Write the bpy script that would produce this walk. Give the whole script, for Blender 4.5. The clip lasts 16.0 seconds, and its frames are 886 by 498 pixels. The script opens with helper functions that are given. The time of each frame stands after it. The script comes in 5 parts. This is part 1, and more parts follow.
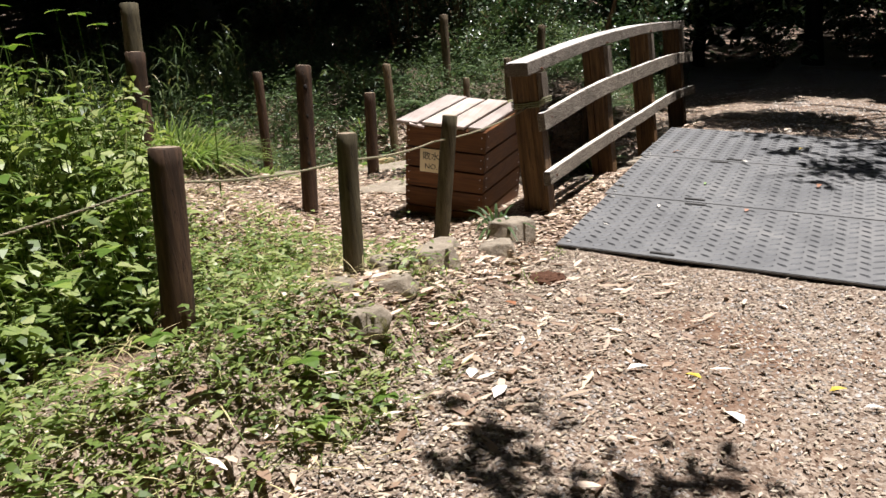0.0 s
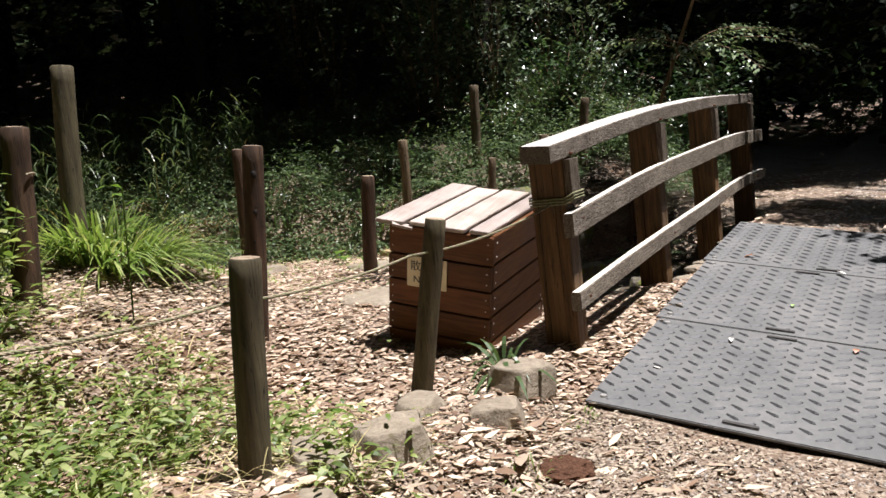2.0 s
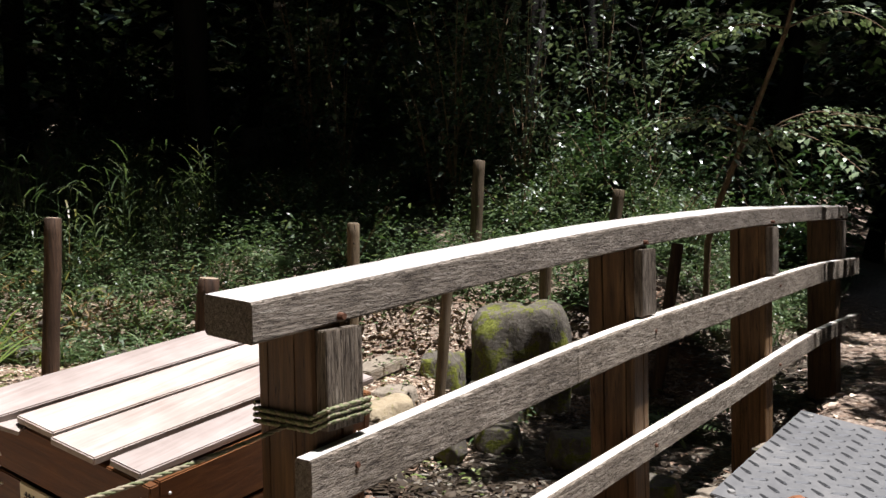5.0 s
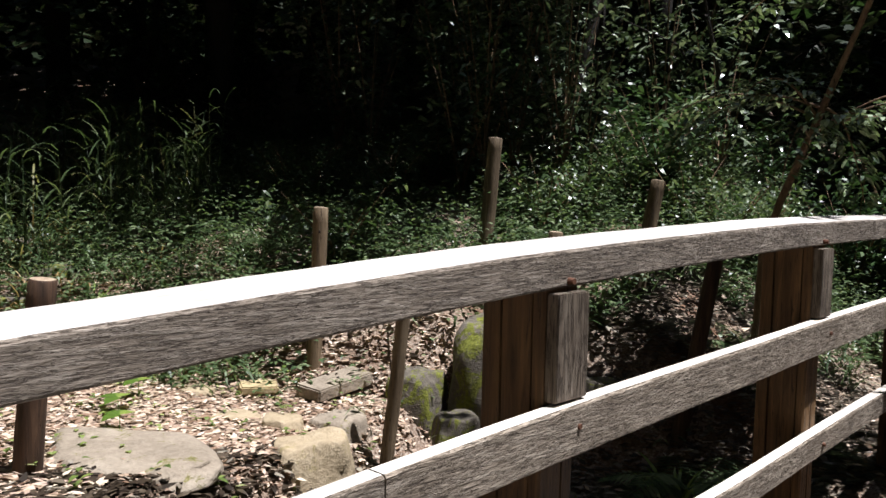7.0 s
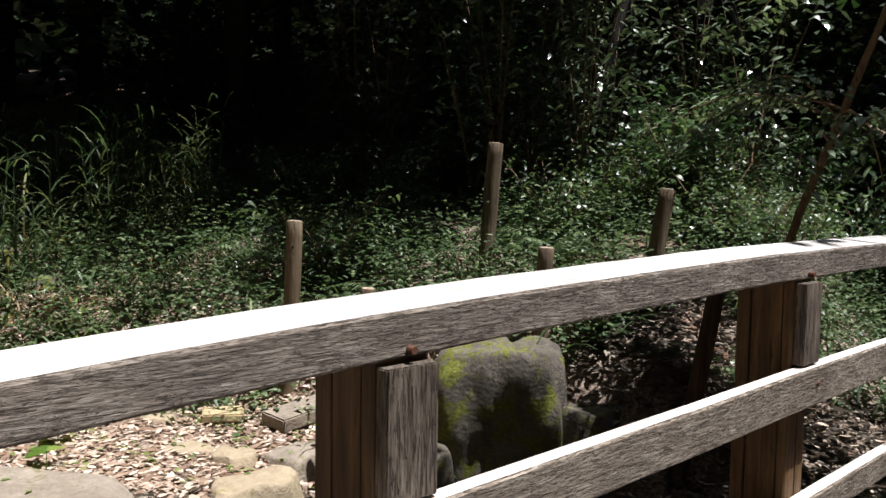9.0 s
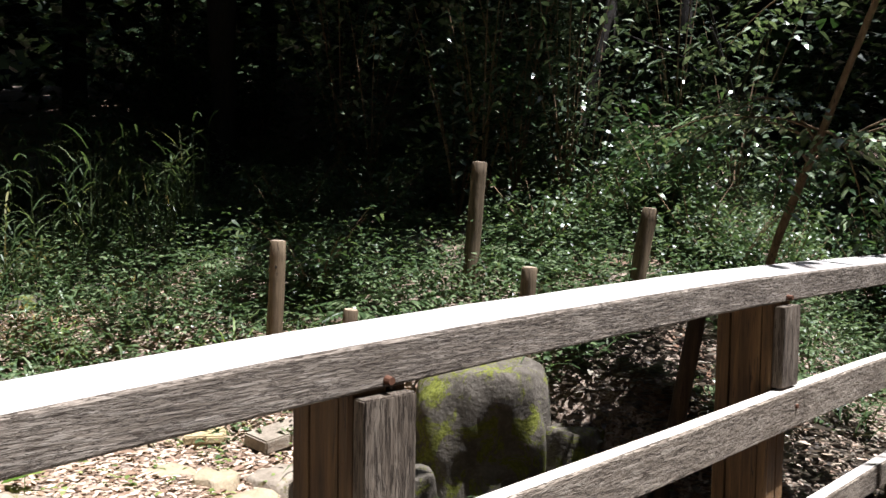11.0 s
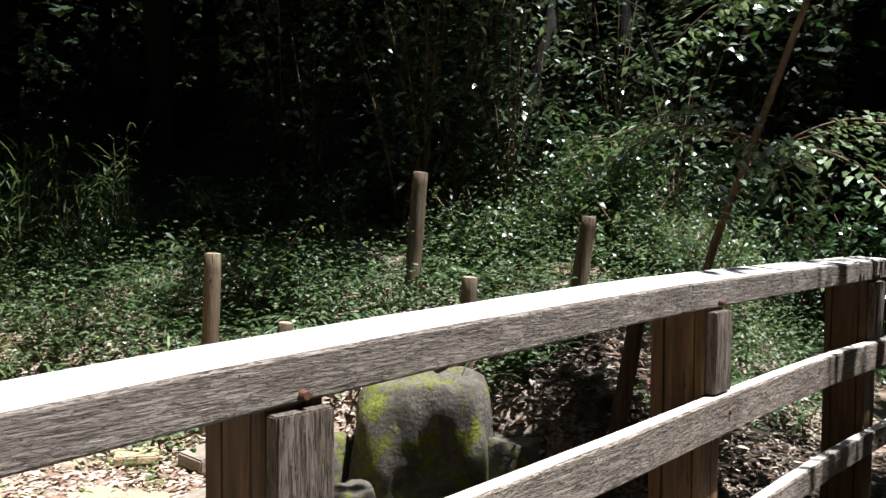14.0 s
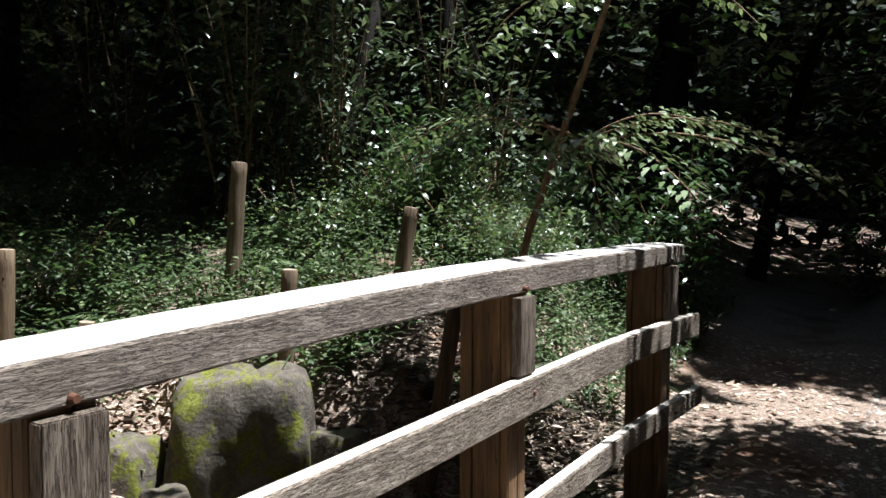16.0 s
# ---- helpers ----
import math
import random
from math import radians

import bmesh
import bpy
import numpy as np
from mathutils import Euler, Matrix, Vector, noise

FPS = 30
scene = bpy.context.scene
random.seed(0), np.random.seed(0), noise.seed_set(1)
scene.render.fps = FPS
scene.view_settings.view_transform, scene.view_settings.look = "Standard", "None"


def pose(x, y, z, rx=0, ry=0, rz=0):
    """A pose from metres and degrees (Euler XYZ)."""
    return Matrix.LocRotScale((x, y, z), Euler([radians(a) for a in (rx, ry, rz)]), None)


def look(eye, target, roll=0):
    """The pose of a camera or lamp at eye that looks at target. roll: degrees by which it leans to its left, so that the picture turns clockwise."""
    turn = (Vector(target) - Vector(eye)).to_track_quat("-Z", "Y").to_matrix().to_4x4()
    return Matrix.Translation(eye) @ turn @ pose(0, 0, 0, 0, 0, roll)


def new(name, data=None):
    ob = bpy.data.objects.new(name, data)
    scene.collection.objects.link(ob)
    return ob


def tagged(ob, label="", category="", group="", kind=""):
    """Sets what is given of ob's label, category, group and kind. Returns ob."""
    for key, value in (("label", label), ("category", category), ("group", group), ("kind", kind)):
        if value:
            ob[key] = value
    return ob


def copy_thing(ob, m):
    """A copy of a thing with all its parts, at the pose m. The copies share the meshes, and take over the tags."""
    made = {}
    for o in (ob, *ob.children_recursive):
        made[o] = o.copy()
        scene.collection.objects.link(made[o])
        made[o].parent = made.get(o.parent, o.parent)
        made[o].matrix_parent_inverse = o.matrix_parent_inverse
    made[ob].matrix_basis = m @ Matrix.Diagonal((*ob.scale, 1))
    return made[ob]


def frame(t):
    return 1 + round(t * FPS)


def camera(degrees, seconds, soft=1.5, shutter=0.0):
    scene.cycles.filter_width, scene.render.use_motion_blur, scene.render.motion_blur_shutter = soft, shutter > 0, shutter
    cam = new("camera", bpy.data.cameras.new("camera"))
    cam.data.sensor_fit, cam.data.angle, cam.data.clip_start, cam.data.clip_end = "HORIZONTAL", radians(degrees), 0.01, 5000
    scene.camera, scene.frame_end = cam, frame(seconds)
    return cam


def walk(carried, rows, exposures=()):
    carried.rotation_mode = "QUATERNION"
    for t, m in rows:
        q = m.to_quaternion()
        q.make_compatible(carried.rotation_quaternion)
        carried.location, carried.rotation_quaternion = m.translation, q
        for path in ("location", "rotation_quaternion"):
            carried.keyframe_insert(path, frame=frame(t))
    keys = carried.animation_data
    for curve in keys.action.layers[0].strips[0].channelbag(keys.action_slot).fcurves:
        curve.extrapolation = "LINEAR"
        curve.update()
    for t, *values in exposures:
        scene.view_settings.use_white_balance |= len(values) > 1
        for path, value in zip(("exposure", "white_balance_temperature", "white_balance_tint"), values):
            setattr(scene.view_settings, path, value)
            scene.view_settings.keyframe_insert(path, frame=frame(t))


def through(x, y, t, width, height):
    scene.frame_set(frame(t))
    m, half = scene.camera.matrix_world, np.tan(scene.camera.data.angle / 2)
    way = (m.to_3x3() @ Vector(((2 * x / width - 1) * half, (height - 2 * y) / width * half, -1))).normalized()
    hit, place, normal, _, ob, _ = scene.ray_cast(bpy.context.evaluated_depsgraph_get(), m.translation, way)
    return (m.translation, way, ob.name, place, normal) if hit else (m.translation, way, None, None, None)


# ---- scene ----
cam = camera(56.2, 16.0)
PATH = [
    (0, (1.687, -4.602, 1.187), (0.752, -2.893, 0.735), -7.6),
    (0.5, (1.528, -4.284, 1.19), (0.592, -2.577, 0.734), -7.2),
    (1, (1.439, -3.963, 1.195), (0.476, -2.261, 0.776), -6.9),
    (1.5, (1.389, -3.598, 1.198), (0.387, -1.902, 0.851), -7.3),
    (2, (1.286, -3.181, 1.186), (0.247, -1.494, 0.912), -6.9),
    (2.7, (1.104, -2.613, 1.205), (0.017, -0.945, 1.015), -5.8),
    (3.4, (1.032, -2.03, 1.226), (-0.135, -0.41, 1.11), -4.6),
    (4.1, (0.981, -1.476, 1.234), (-0.225, 0.118, 1.153), -3.0),
    (4.7, (1.021, -0.956, 1.235), (-0.198, 0.628, 1.151), -1.8),
    (6.8, (0.875, 0.5, 1.302), (-0.497, 1.947, 1.151), 1.3),
    (7.1, (0.788, 0.622, 1.319), (-0.61, 2.044, 1.169), 1.3),
    (7.5, (0.702, 0.751, 1.345), (-0.708, 2.161, 1.193), 1.6),
    (8, (0.742, 0.903, 1.366), (-0.699, 2.282, 1.214), 1.0),
    (9, (0.844, 1.179, 1.398), (-0.644, 2.506, 1.24), 1.0),
    (11.5, (0.866, 1.189, 1.426), (-0.59, 2.556, 1.316), 0.8),
    (12, (0.877, 1.192, 1.426), (-0.564, 2.574, 1.323), 0.6),
    (12.5, (0.873, 1.198, 1.423), (-0.56, 2.589, 1.324), 0.7),
    (13, (0.864, 1.209, 1.42), (-0.565, 2.604, 1.327), 0.7),
    (13.5, (0.851, 1.223, 1.415), (-0.564, 2.634, 1.324), 0.6),
    (14, (0.857, 1.26, 1.415), (-0.526, 2.701, 1.324), 0.5),
    (14.5, (0.886, 1.299, 1.422), (-0.443, 2.791, 1.327), 0.4),
    (15, (0.882, 1.325, 1.415), (-0.365, 2.887, 1.321), 0.4),
    (15.5, (0.897, 1.322, 1.413), (-0.264, 2.948, 1.315), 0.6),
    (16, (0.904, 1.324, 1.409), (-0.167, 3.009, 1.301), 0.2),
]
walk(cam, [(t, look(eye, target, roll)) for t, eye, target, roll in PATH], [(0, 1.06, 6300, 13), (3, 1.05, 6250, 14), (4, 1.06, 6200, 14), (7.5, 1.0, 6050, 14), (9, 1.0, 6050, 14), (11.5, 1.56, 5900, 14), (16, 1.56, 5850, 11)])

# ---- world, sun ----
SUN_AZ, SUN_EL = 36.0, 73.0
to_sun = Vector((math.cos(radians(SUN_AZ)) * math.cos(radians(SUN_EL)), math.sin(radians(SUN_AZ)) * math.cos(radians(SUN_EL)), math.sin(radians(SUN_EL))))
world = bpy.data.worlds.new("world")
scene.world = world
world.use_nodes = True
wn = world.node_tree
sky = wn.nodes.new("ShaderNodeTexSky")
sky.sky_type = "NISHITA"
sky.sun_disc = False
sky.sun_elevation = radians(SUN_EL)
sky.sun_rotation = radians(90 - SUN_AZ)
wn.links.new(sky.outputs[0], wn.nodes["Background"].inputs[0])
wn.nodes["Background"].inputs[1].default_value = 0.05
sun = new("sun", bpy.data.lights.new("sun", "SUN"))
sun.data.energy, sun.data.angle, sun.data.color = 5.0, radians(0.53), (1.0, 0.975, 0.945)
sun.matrix_world = look((0, 0, 30), Vector((0, 0, 30)) - to_sun)


# ---- materials ----
class Nodes:
    """A node material with a Principled shader, and short ways to add nodes."""

    def __init__(self, name, rough=0.7, metal=0.0, spec=0.5):
        self.mat = bpy.data.materials.new(name)
        self.mat.use_nodes = True
        self.tree = self.mat.node_tree
        self.bsdf = self.tree.nodes["Principled BSDF"]
        self.out = self.tree.nodes["Material Output"]
        self.bsdf.inputs["Roughness"].default_value = rough
        self.bsdf.inputs["Metallic"].default_value = metal
        self.bsdf.inputs["Specular IOR Level"].default_value = spec

    def add(self, kind, **values):
        node = self.tree.nodes.new(kind)
        for key, value in values.items():
            node.inputs[key].default_value = value
        return node

    def link(self, a, b):
        self.tree.links.new(a, b)

    def coords(self, scale=(1, 1, 1), turn=(0, 0, 0), kind="Object"):
        tc, mp = self.add("ShaderNodeTexCoord"), self.add("ShaderNodeMapping")
        mp.inputs["Scale"].default_value, mp.inputs["Rotation"].default_value = scale, turn
        self.link(tc.outputs[kind], mp.inputs["Vector"])
        return mp.outputs[0]

    def noise(self, vec, scale, detail=4.0, rough=0.6, dist=0.0):
        n = self.add("ShaderNodeTexNoise", Scale=scale, Detail=detail, Roughness=rough, Distortion=dist)
        self.link(vec, n.inputs["Vector"])
        return n.outputs["Fac"]

    def ramp(self, fac, stops):
        r = self.add("ShaderNodeValToRGB")
        while len(r.color_ramp.elements) < len(stops):
            r.color_ramp.elements.new(0.5)
        for e, (p, c) in zip(r.color_ramp.elements, stops):
            e.position, e.color = p, (*c, 1) if len(c) == 3 else c
        self.link(fac, r.inputs[0])
        return r.outputs[0]

    def mix(self, fac, a, b, mode="MIX"):
        m = self.add("ShaderNodeMix")
        m.data_type, m.blend_type = "RGBA", mode
        for value, sock in ((fac, m.inputs[0]), (a, m.inputs[6]), (b, m.inputs[7])):
            if isinstance(value, (int, float)):
                sock.default_value = value
            elif isinstance(value, tuple):
                sock.default_value = (*value, 1)
            else:
                self.link(value, sock)
        return m.outputs[2]

    def color(self, sock):
        self.link(sock, self.bsdf.inputs["Base Color"])

    def rough(self, fac, low, high):
        m = self.add("ShaderNodeMapRange")
        m.inputs[3].default_value, m.inputs[4].default_value = low, high
        self.link(fac, m.inputs[0])
        self.link(m.outputs[0], self.bsdf.inputs["Roughness"])

    def bump(self, fac, strength, distance):
        b = self.add("ShaderNodeBump", Strength=strength, Distance=distance)
        self.link(fac, b.inputs["Height"])
        self.link(b.outputs[0], self.bsdf.inputs["Normal"])

    def random(self, per_island=False):
        return self.add("ShaderNodeNewGeometry").outputs["Random Per Island"] if per_island else self.add("ShaderNodeObjectInfo").outputs["Random"]


def wood(name, stops, grain, rough=0.75, deep=0.6, streak=(0.35, 0.62)):
    """Timber: fine streaks along the axis whose scale in grain is small, wide stains, checks as relief."""
    n = Nodes(name, rough, spec=0.3)
    vec = n.coords(grain)
    fine = n.noise(vec, 9.0, 6, 0.65, 0.6)
    wide = n.noise(n.coords((1, 1, 1)), 3.0, 4, 0.6)
    cracks = n.noise(vec, 24.0, 3, 0.7, 1.2)
    base = n.ramp(fine, stops)
    tint = n.mix(n.random(), (0.8, 0.78, 0.76), (1.12, 1.08, 1.0))
    base = n.mix(1.0, base, tint, "MULTIPLY")
    base = n.mix(n.ramp(wide, [(0.35, (0, 0, 0)), (0.7, (1, 1, 1))]), n.mix(1.0, base, (0.62, 0.6, 0.58), "MULTIPLY"), base)
    dark = n.ramp(cracks, [(streak[0], (0, 0, 0)), (streak[0] + 0.06, (1, 1, 1))])
    n.color(n.mix(dark, n.mix(1.0, base, (0.35, 0.32, 0.3), "MULTIPLY"), base))
    both = n.mix(0.5, fine, dark)
    n.bump(both, deep, 0.012)
    n.rough(wide, rough - 0.12, rough + 0.15)
    return n.mat


def leaf(name, stops, through=0.35, rough=0.45):
    """Thin leaves: each its own green, some light shining through."""
    n = Nodes(name, rough, spec=0.45)
    col = n.ramp(n.random(True), stops)
    col = n.mix(0.35, col, n.ramp(n.noise(n.coords((1, 1, 1)), 60.0, 2), [(0.3, (0.02, 0.03, 0.005)), (0.7, (0.25, 0.3, 0.08))]), "OVERLAY")
    n.color(col)
    t, m = n.add("ShaderNodeBsdfTranslucent"), n.add("ShaderNodeMixShader", Fac=through)
    bright = n.mix(1.0, col, (1.2, 1.25, 0.75), "MULTIPLY")
    n.link(bright, t.inputs["Color"])
    n.link(n.bsdf.outputs[0], m.inputs[1])
    n.link(t.outputs[0], m.inputs[2])
    n.link(m.outputs[0], n.out.inputs["Surface"])
    return n.mat


def stone(name, stops, moss=0.0, moss_col=(0.16, 0.19, 0.02)):
    n = Nodes(name, 0.85, spec=0.25)
    vec = n.coords()
    big, small = n.noise(vec, 3.5, 5, 0.6, 0.4), n.noise(vec, 28.0, 6, 0.7)
    col = n.mix(0.45, n.ramp(big, stops), n.ramp(small, stops))
    if moss:
        geo = n.add("ShaderNodeNewGeometry")
        sep = n.add("ShaderNodeSeparateXYZ")
        n.link(geo.outputs["Normal"], sep.inputs[0])
        patch = n.noise(vec, 6.5, 9, 0.78, 0.8)
        f = n.ramp(patch, [(0.61 - 0.09 * moss, (0, 0, 0)), (0.66 - 0.09 * moss, (1, 1, 1))])
        mossy = n.ramp(n.noise(vec, 60, 3), [(0.3, tuple(c * 0.45 for c in moss_col)), (0.7, moss_col)])
        col = n.mix(f, col, mossy)
    n.color(col)
    n.bump(n.mix(0.5, big, small), 0.9, 0.03)
    return n.mat


def ground_material():
    """Brown forest soil under leaf litter, with fine gravel trodden into the path."""
    n = Nodes("forest_soil", 0.95, spec=0.15)
    vec = n.coords()
    wide, mid, fine = n.noise(vec, 0.9, 5, 0.6, 0.5), n.noise(vec, 9.0, 5, 0.7, 0.8), n.noise(vec, 70.0, 4, 0.7)
    soil = n.ramp(mid, [(0.25, (0.075, 0.05, 0.034)), (0.5, (0.19, 0.115, 0.075)), (0.75, (0.33, 0.22, 0.155))])
    v = n.add("ShaderNodeTexVoronoi", Scale=85.0)
    n.link(vec, v.inputs["Vector"])
    grit = n.ramp(v.outputs["Color"], [(0.15, (0.12, 0.09, 0.07)), (0.5, (0.30, 0.25, 0.2)), (0.85, (0.50, 0.45, 0.38))])
    col = n.mix(n.ramp(wide, [(0.34, (0, 0, 0)), (0.5, (0.8, 0.8, 0.8))]), soil, grit)
    col = n.mix(0.5, col, n.ramp(fine, [(0.3, (0.12, 0.09, 0.07)), (0.7, (0.42, 0.35, 0.28))]), "OVERLAY")
    n.color(col)
    n.bump(n.mix(0.6, mid, fine), 0.8, 0.02)
    return n.mat


def plate_material():
    n = Nodes("worn_plate", 0.5, spec=0.5)
    vec = n.coords()
    wide, fine = n.noise(vec, 2.2, 5, 0.65, 0.4), n.noise(vec, 45.0, 5, 0.7)
    col = n.ramp(wide, [(0.3, (0.108, 0.107, 0.106)), (0.55, (0.16, 0.157, 0.152)), (0.75, (0.22, 0.21, 0.197))])
    n.color(n.mix(0.4, col, n.ramp(fine, [(0.3, (0.1, 0.1, 0.1)), (0.7, (0.36, 0.35, 0.33))]), "OVERLAY"))
    n.rough(fine, 0.42, 0.66)
    n.bump(fine, 0.25, 0.003)
    return n.mat


def plain(name, col, rough=0.6, metal=0.0, vary=0.25, scale=30.0):
    n = Nodes(name, rough, metal)
    f = n.noise(n.coords(), scale, 4)
    n.color(n.ramp(f, [(0.3, tuple(c * (1 - vary) for c in col)), (0.7, tuple(min(1, c * (1 + vary)) for c in col))]))
    n.bump(f, 0.2, 0.004)
    return n.mat


GREY_STOPS = [(0.25, (0.11, 0.085, 0.064)), (0.5, (0.345, 0.296, 0.24)), (0.75, (0.58, 0.53, 0.46))]
BROWN_STOPS = [(0.25, (0.045, 0.025, 0.011)), (0.5, (0.14, 0.08, 0.034)), (0.75, (0.26, 0.155, 0.07))]
M_RAIL = wood("weathered_rail_wood", GREY_STOPS, (15, 1.2, 15), 0.75, 1.0, (0.42, 0.62))
# Bleached wood, whitened further so that the top looks struck by sun.
M_RAIL_TOP = wood("sunlit_bleached_top", [(0.25, (0.52, 0.50, 0.47)), (0.5, (0.68, 0.66, 0.63)), (0.75, (0.78, 0.76, 0.73))], (6, 0.3, 6), 0.75, 0.2, (0.2, 0.5))
M_FILLER = wood("weathered_board_wood", [(0.25, (0.07, 0.052, 0.038)), (0.5, (0.22, 0.18, 0.14)), (0.75, (0.40, 0.35, 0.29))], (11, 11, 0.6), 0.75, 1.0, (0.42, 0.62))
M_POST = wood("stained_post_wood", BROWN_STOPS, (5, 5, 0.3), 0.6, 0.5)
M_LOG_GREEN = wood("green_treated_log", [(0.25, (0.045, 0.036, 0.02)), (0.5, (0.115, 0.098, 0.057)), (0.75, (0.19, 0.165, 0.105))], (5, 5, 0.35), 0.75, 0.6)
M_LOG_BROWN = wood("brown_log", [(0.25, (0.028, 0.017, 0.010)), (0.5, (0.075, 0.044, 0.027)), (0.75, (0.15, 0.09, 0.055))], (5, 5, 0.35), 0.75, 0.6)
M_LOG_PALE = wood("pale_log", [(0.25, (0.08, 0.058, 0.036)), (0.5, (0.18, 0.135, 0.085)), (0.75, (0.28, 0.22, 0.15))], (5, 5, 0.35), 0.75, 0.5)
M_END = wood("sawn_log_end", [(0.25, (0.22, 0.17, 0.12)), (0.5, (0.38, 0.3, 0.22)), (0.75, (0.5, 0.42, 0.33))], (3, 3, 3), 0.85, 0.5)
M_BOX = wood("stained_box_wood", [(0.25, (0.085, 0.03, 0.008)), (0.5, (0.165, 0.062, 0.016)), (0.75, (0.25, 0.11, 0.033))], (0.4, 6, 6), 0.5, 0.25, (0.24, 0.5))
M_BOX_SIDE = wood("stained_box_side_wood", [(0.25, (0.085, 0.03, 0.008)), (0.5, (0.165, 0.062, 0.016)), (0.75, (0.25, 0.11, 0.033))], (6, 0.4, 6), 0.5, 0.25, (0.24, 0.5))
M_LID = wood("bleached_lid_wood", [(0.25, (0.35, 0.29, 0.26)), (0.5, (0.47, 0.405, 0.375)), (0.75, (0.56, 0.5, 0.47))], (6, 0.3, 6), 0.7, 0.3, (0.22, 0.5))
M_BARK = wood("dark_bark", [(0.25, (0.010, 0.008, 0.006)), (0.5, (0.025, 0.02, 0.015)), (0.75, (0.046, 0.038, 0.03))], (4, 4, 0.8), 0.9, 1.0)
M_SAPBARK = wood("sapling_bark", [(0.25, (0.13, 0.085, 0.05)), (0.5, (0.28, 0.19, 0.115)), (0.75, (0.4, 0.29, 0.19))], (5, 5, 1.0), 0.8, 0.6)
M_GROUND = ground_material()
M_PLATE = plate_material()
# Lugs darker than the sheet: shade on their sides is put into the colour.
M_LUG = plain("shade_dark_lug", (0.022, 0.022, 0.022), 0.6, 0, 0.3, 40)
M_BOLT = plain("dull_steel", (0.45, 0.43, 0.4), 0.45, 0.8)
M_NAIL = plain("bright_nail", (0.7, 0.68, 0.64), 0.35, 0.8)
M_RUST = plain("rusty_iron", (0.12, 0.05, 0.025), 0.8, 0.3)
M_ROPE = plain("weathered_rope", (0.26, 0.215, 0.14), 0.9, 0, 0.35, 120)
M_ROPE_GREEN = plain("mossy_rope", (0.16, 0.17, 0.08), 0.9, 0, 0.4, 120)
M_SIGN = plain("cream_sign_board", (0.74, 0.66, 0.46), 0.6, 0, 0.06, 18)
M_INK_AND_SHADE = plain("black_ink_and_shade", (0.03, 0.026, 0.022), 0.6, 0, 0.2)
M_KNOT = plain("dark_knot", (0.010, 0.006, 0.004), 0.95)
M_STONE = stone("grey_brown_stone", [(0.25, (0.10, 0.08, 0.055)), (0.5, (0.255, 0.21, 0.155)), (0.75, (0.40, 0.345, 0.265))], 0.4, (0.2, 0.18, 0.06))
M_STONE_PALE = stone("ochre_stone", [(0.25, (0.17, 0.13, 0.075)), (0.5, (0.34, 0.27, 0.17)), (0.75, (0.48, 0.40, 0.28))], 0.45, (0.38, 0.31, 0.15))
M_BOULDER = stone("mossy_boulder_stone", [(0.25, (0.035, 0.029, 0.021)), (0.5, (0.10, 0.085, 0.065)), (0.75, (0.27, 0.235, 0.185))], 1.15, (0.17, 0.18, 0.025))
M_BRICK = stone("yellowed_brick", [(0.25, (0.26, 0.19, 0.09)), (0.5, (0.42, 0.33, 0.18)), (0.75, (0.52, 0.43, 0.27))], 0.2, (0.4, 0.33, 0.08))
M_CRUMB = leaf("crumbled_leaf", [(0.0, (0.12, 0.08, 0.06)), (0.3, (0.27, 0.19, 0.145)), (0.6, (0.42, 0.325, 0.26)), (0.88, (0.53, 0.44, 0.37)), (1.0, (0.70, 0.62, 0.54))], 0.05, 0.7)
M_LITTER = leaf("dry_leaf", [(0.0, (0.18, 0.105, 0.07)), (0.2, (0.31, 0.19, 0.135)), (0.45, (0.45, 0.315, 0.245)), (0.7, (0.60, 0.475, 0.40)), (1.0, (0.76, 0.67, 0.60))], 0.1, 0.6)
# Dead leaves far darker than M_LITTER: the shade they lie in is painted.
M_SHADE_LITTER = leaf("shade_dark_dead_leaf", [(0.0, (0.02, 0.013, 0.009)), (0.5, (0.05, 0.034, 0.024)), (0.85, (0.11, 0.08, 0.06)), (1.0, (0.36, 0.31, 0.27))], 0.03, 0.4)
M_WEED = leaf("weed_leaf", [(0.0, (0.085, 0.13, 0.03)), (0.35, (0.18, 0.25, 0.065)), (0.7, (0.31, 0.37, 0.125)), (1.0, (0.50, 0.51, 0.26))], 0.42)
M_VINE = leaf("vine_leaf", [(0.0, (0.06, 0.13, 0.02)), (0.6, (0.13, 0.22, 0.035)), (1.0, (0.33, 0.42, 0.10))], 0.42)
M_GRASS = leaf("grass_blade", [(0.0, (0.10, 0.17, 0.035)), (0.5, (0.22, 0.31, 0.08)), (0.85, (0.38, 0.45, 0.16)), (1.0, (0.48, 0.44, 0.24))], 0.4)
M_PALE_STRAW = leaf("pale_straw_blade", [(0.0, (0.36, 0.29, 0.14)), (0.5, (0.52, 0.44, 0.24)), (1.0, (0.66, 0.58, 0.36))], 0.2, 0.6)
M_STRAW = leaf("dead_grass_blade", [(0.0, (0.22, 0.12, 0.045)), (0.5, (0.40, 0.25, 0.11)), (1.0, (0.55, 0.40, 0.22))], 0.2, 0.6)
M_REED = leaf("tall_grass_blade", [(0.0, (0.05, 0.08, 0.035)), (0.6, (0.10, 0.14, 0.068)), (0.9, (0.20, 0.235, 0.13)), (1.0, (0.34, 0.25, 0.1))], 0.35, 0.35)
M_FERN = leaf("fern_frond", [(0.0, (0.04, 0.07, 0.028)), (0.6, (0.095, 0.145, 0.062)), (1.0, (0.26, 0.31, 0.18))], 0.32, 0.35)
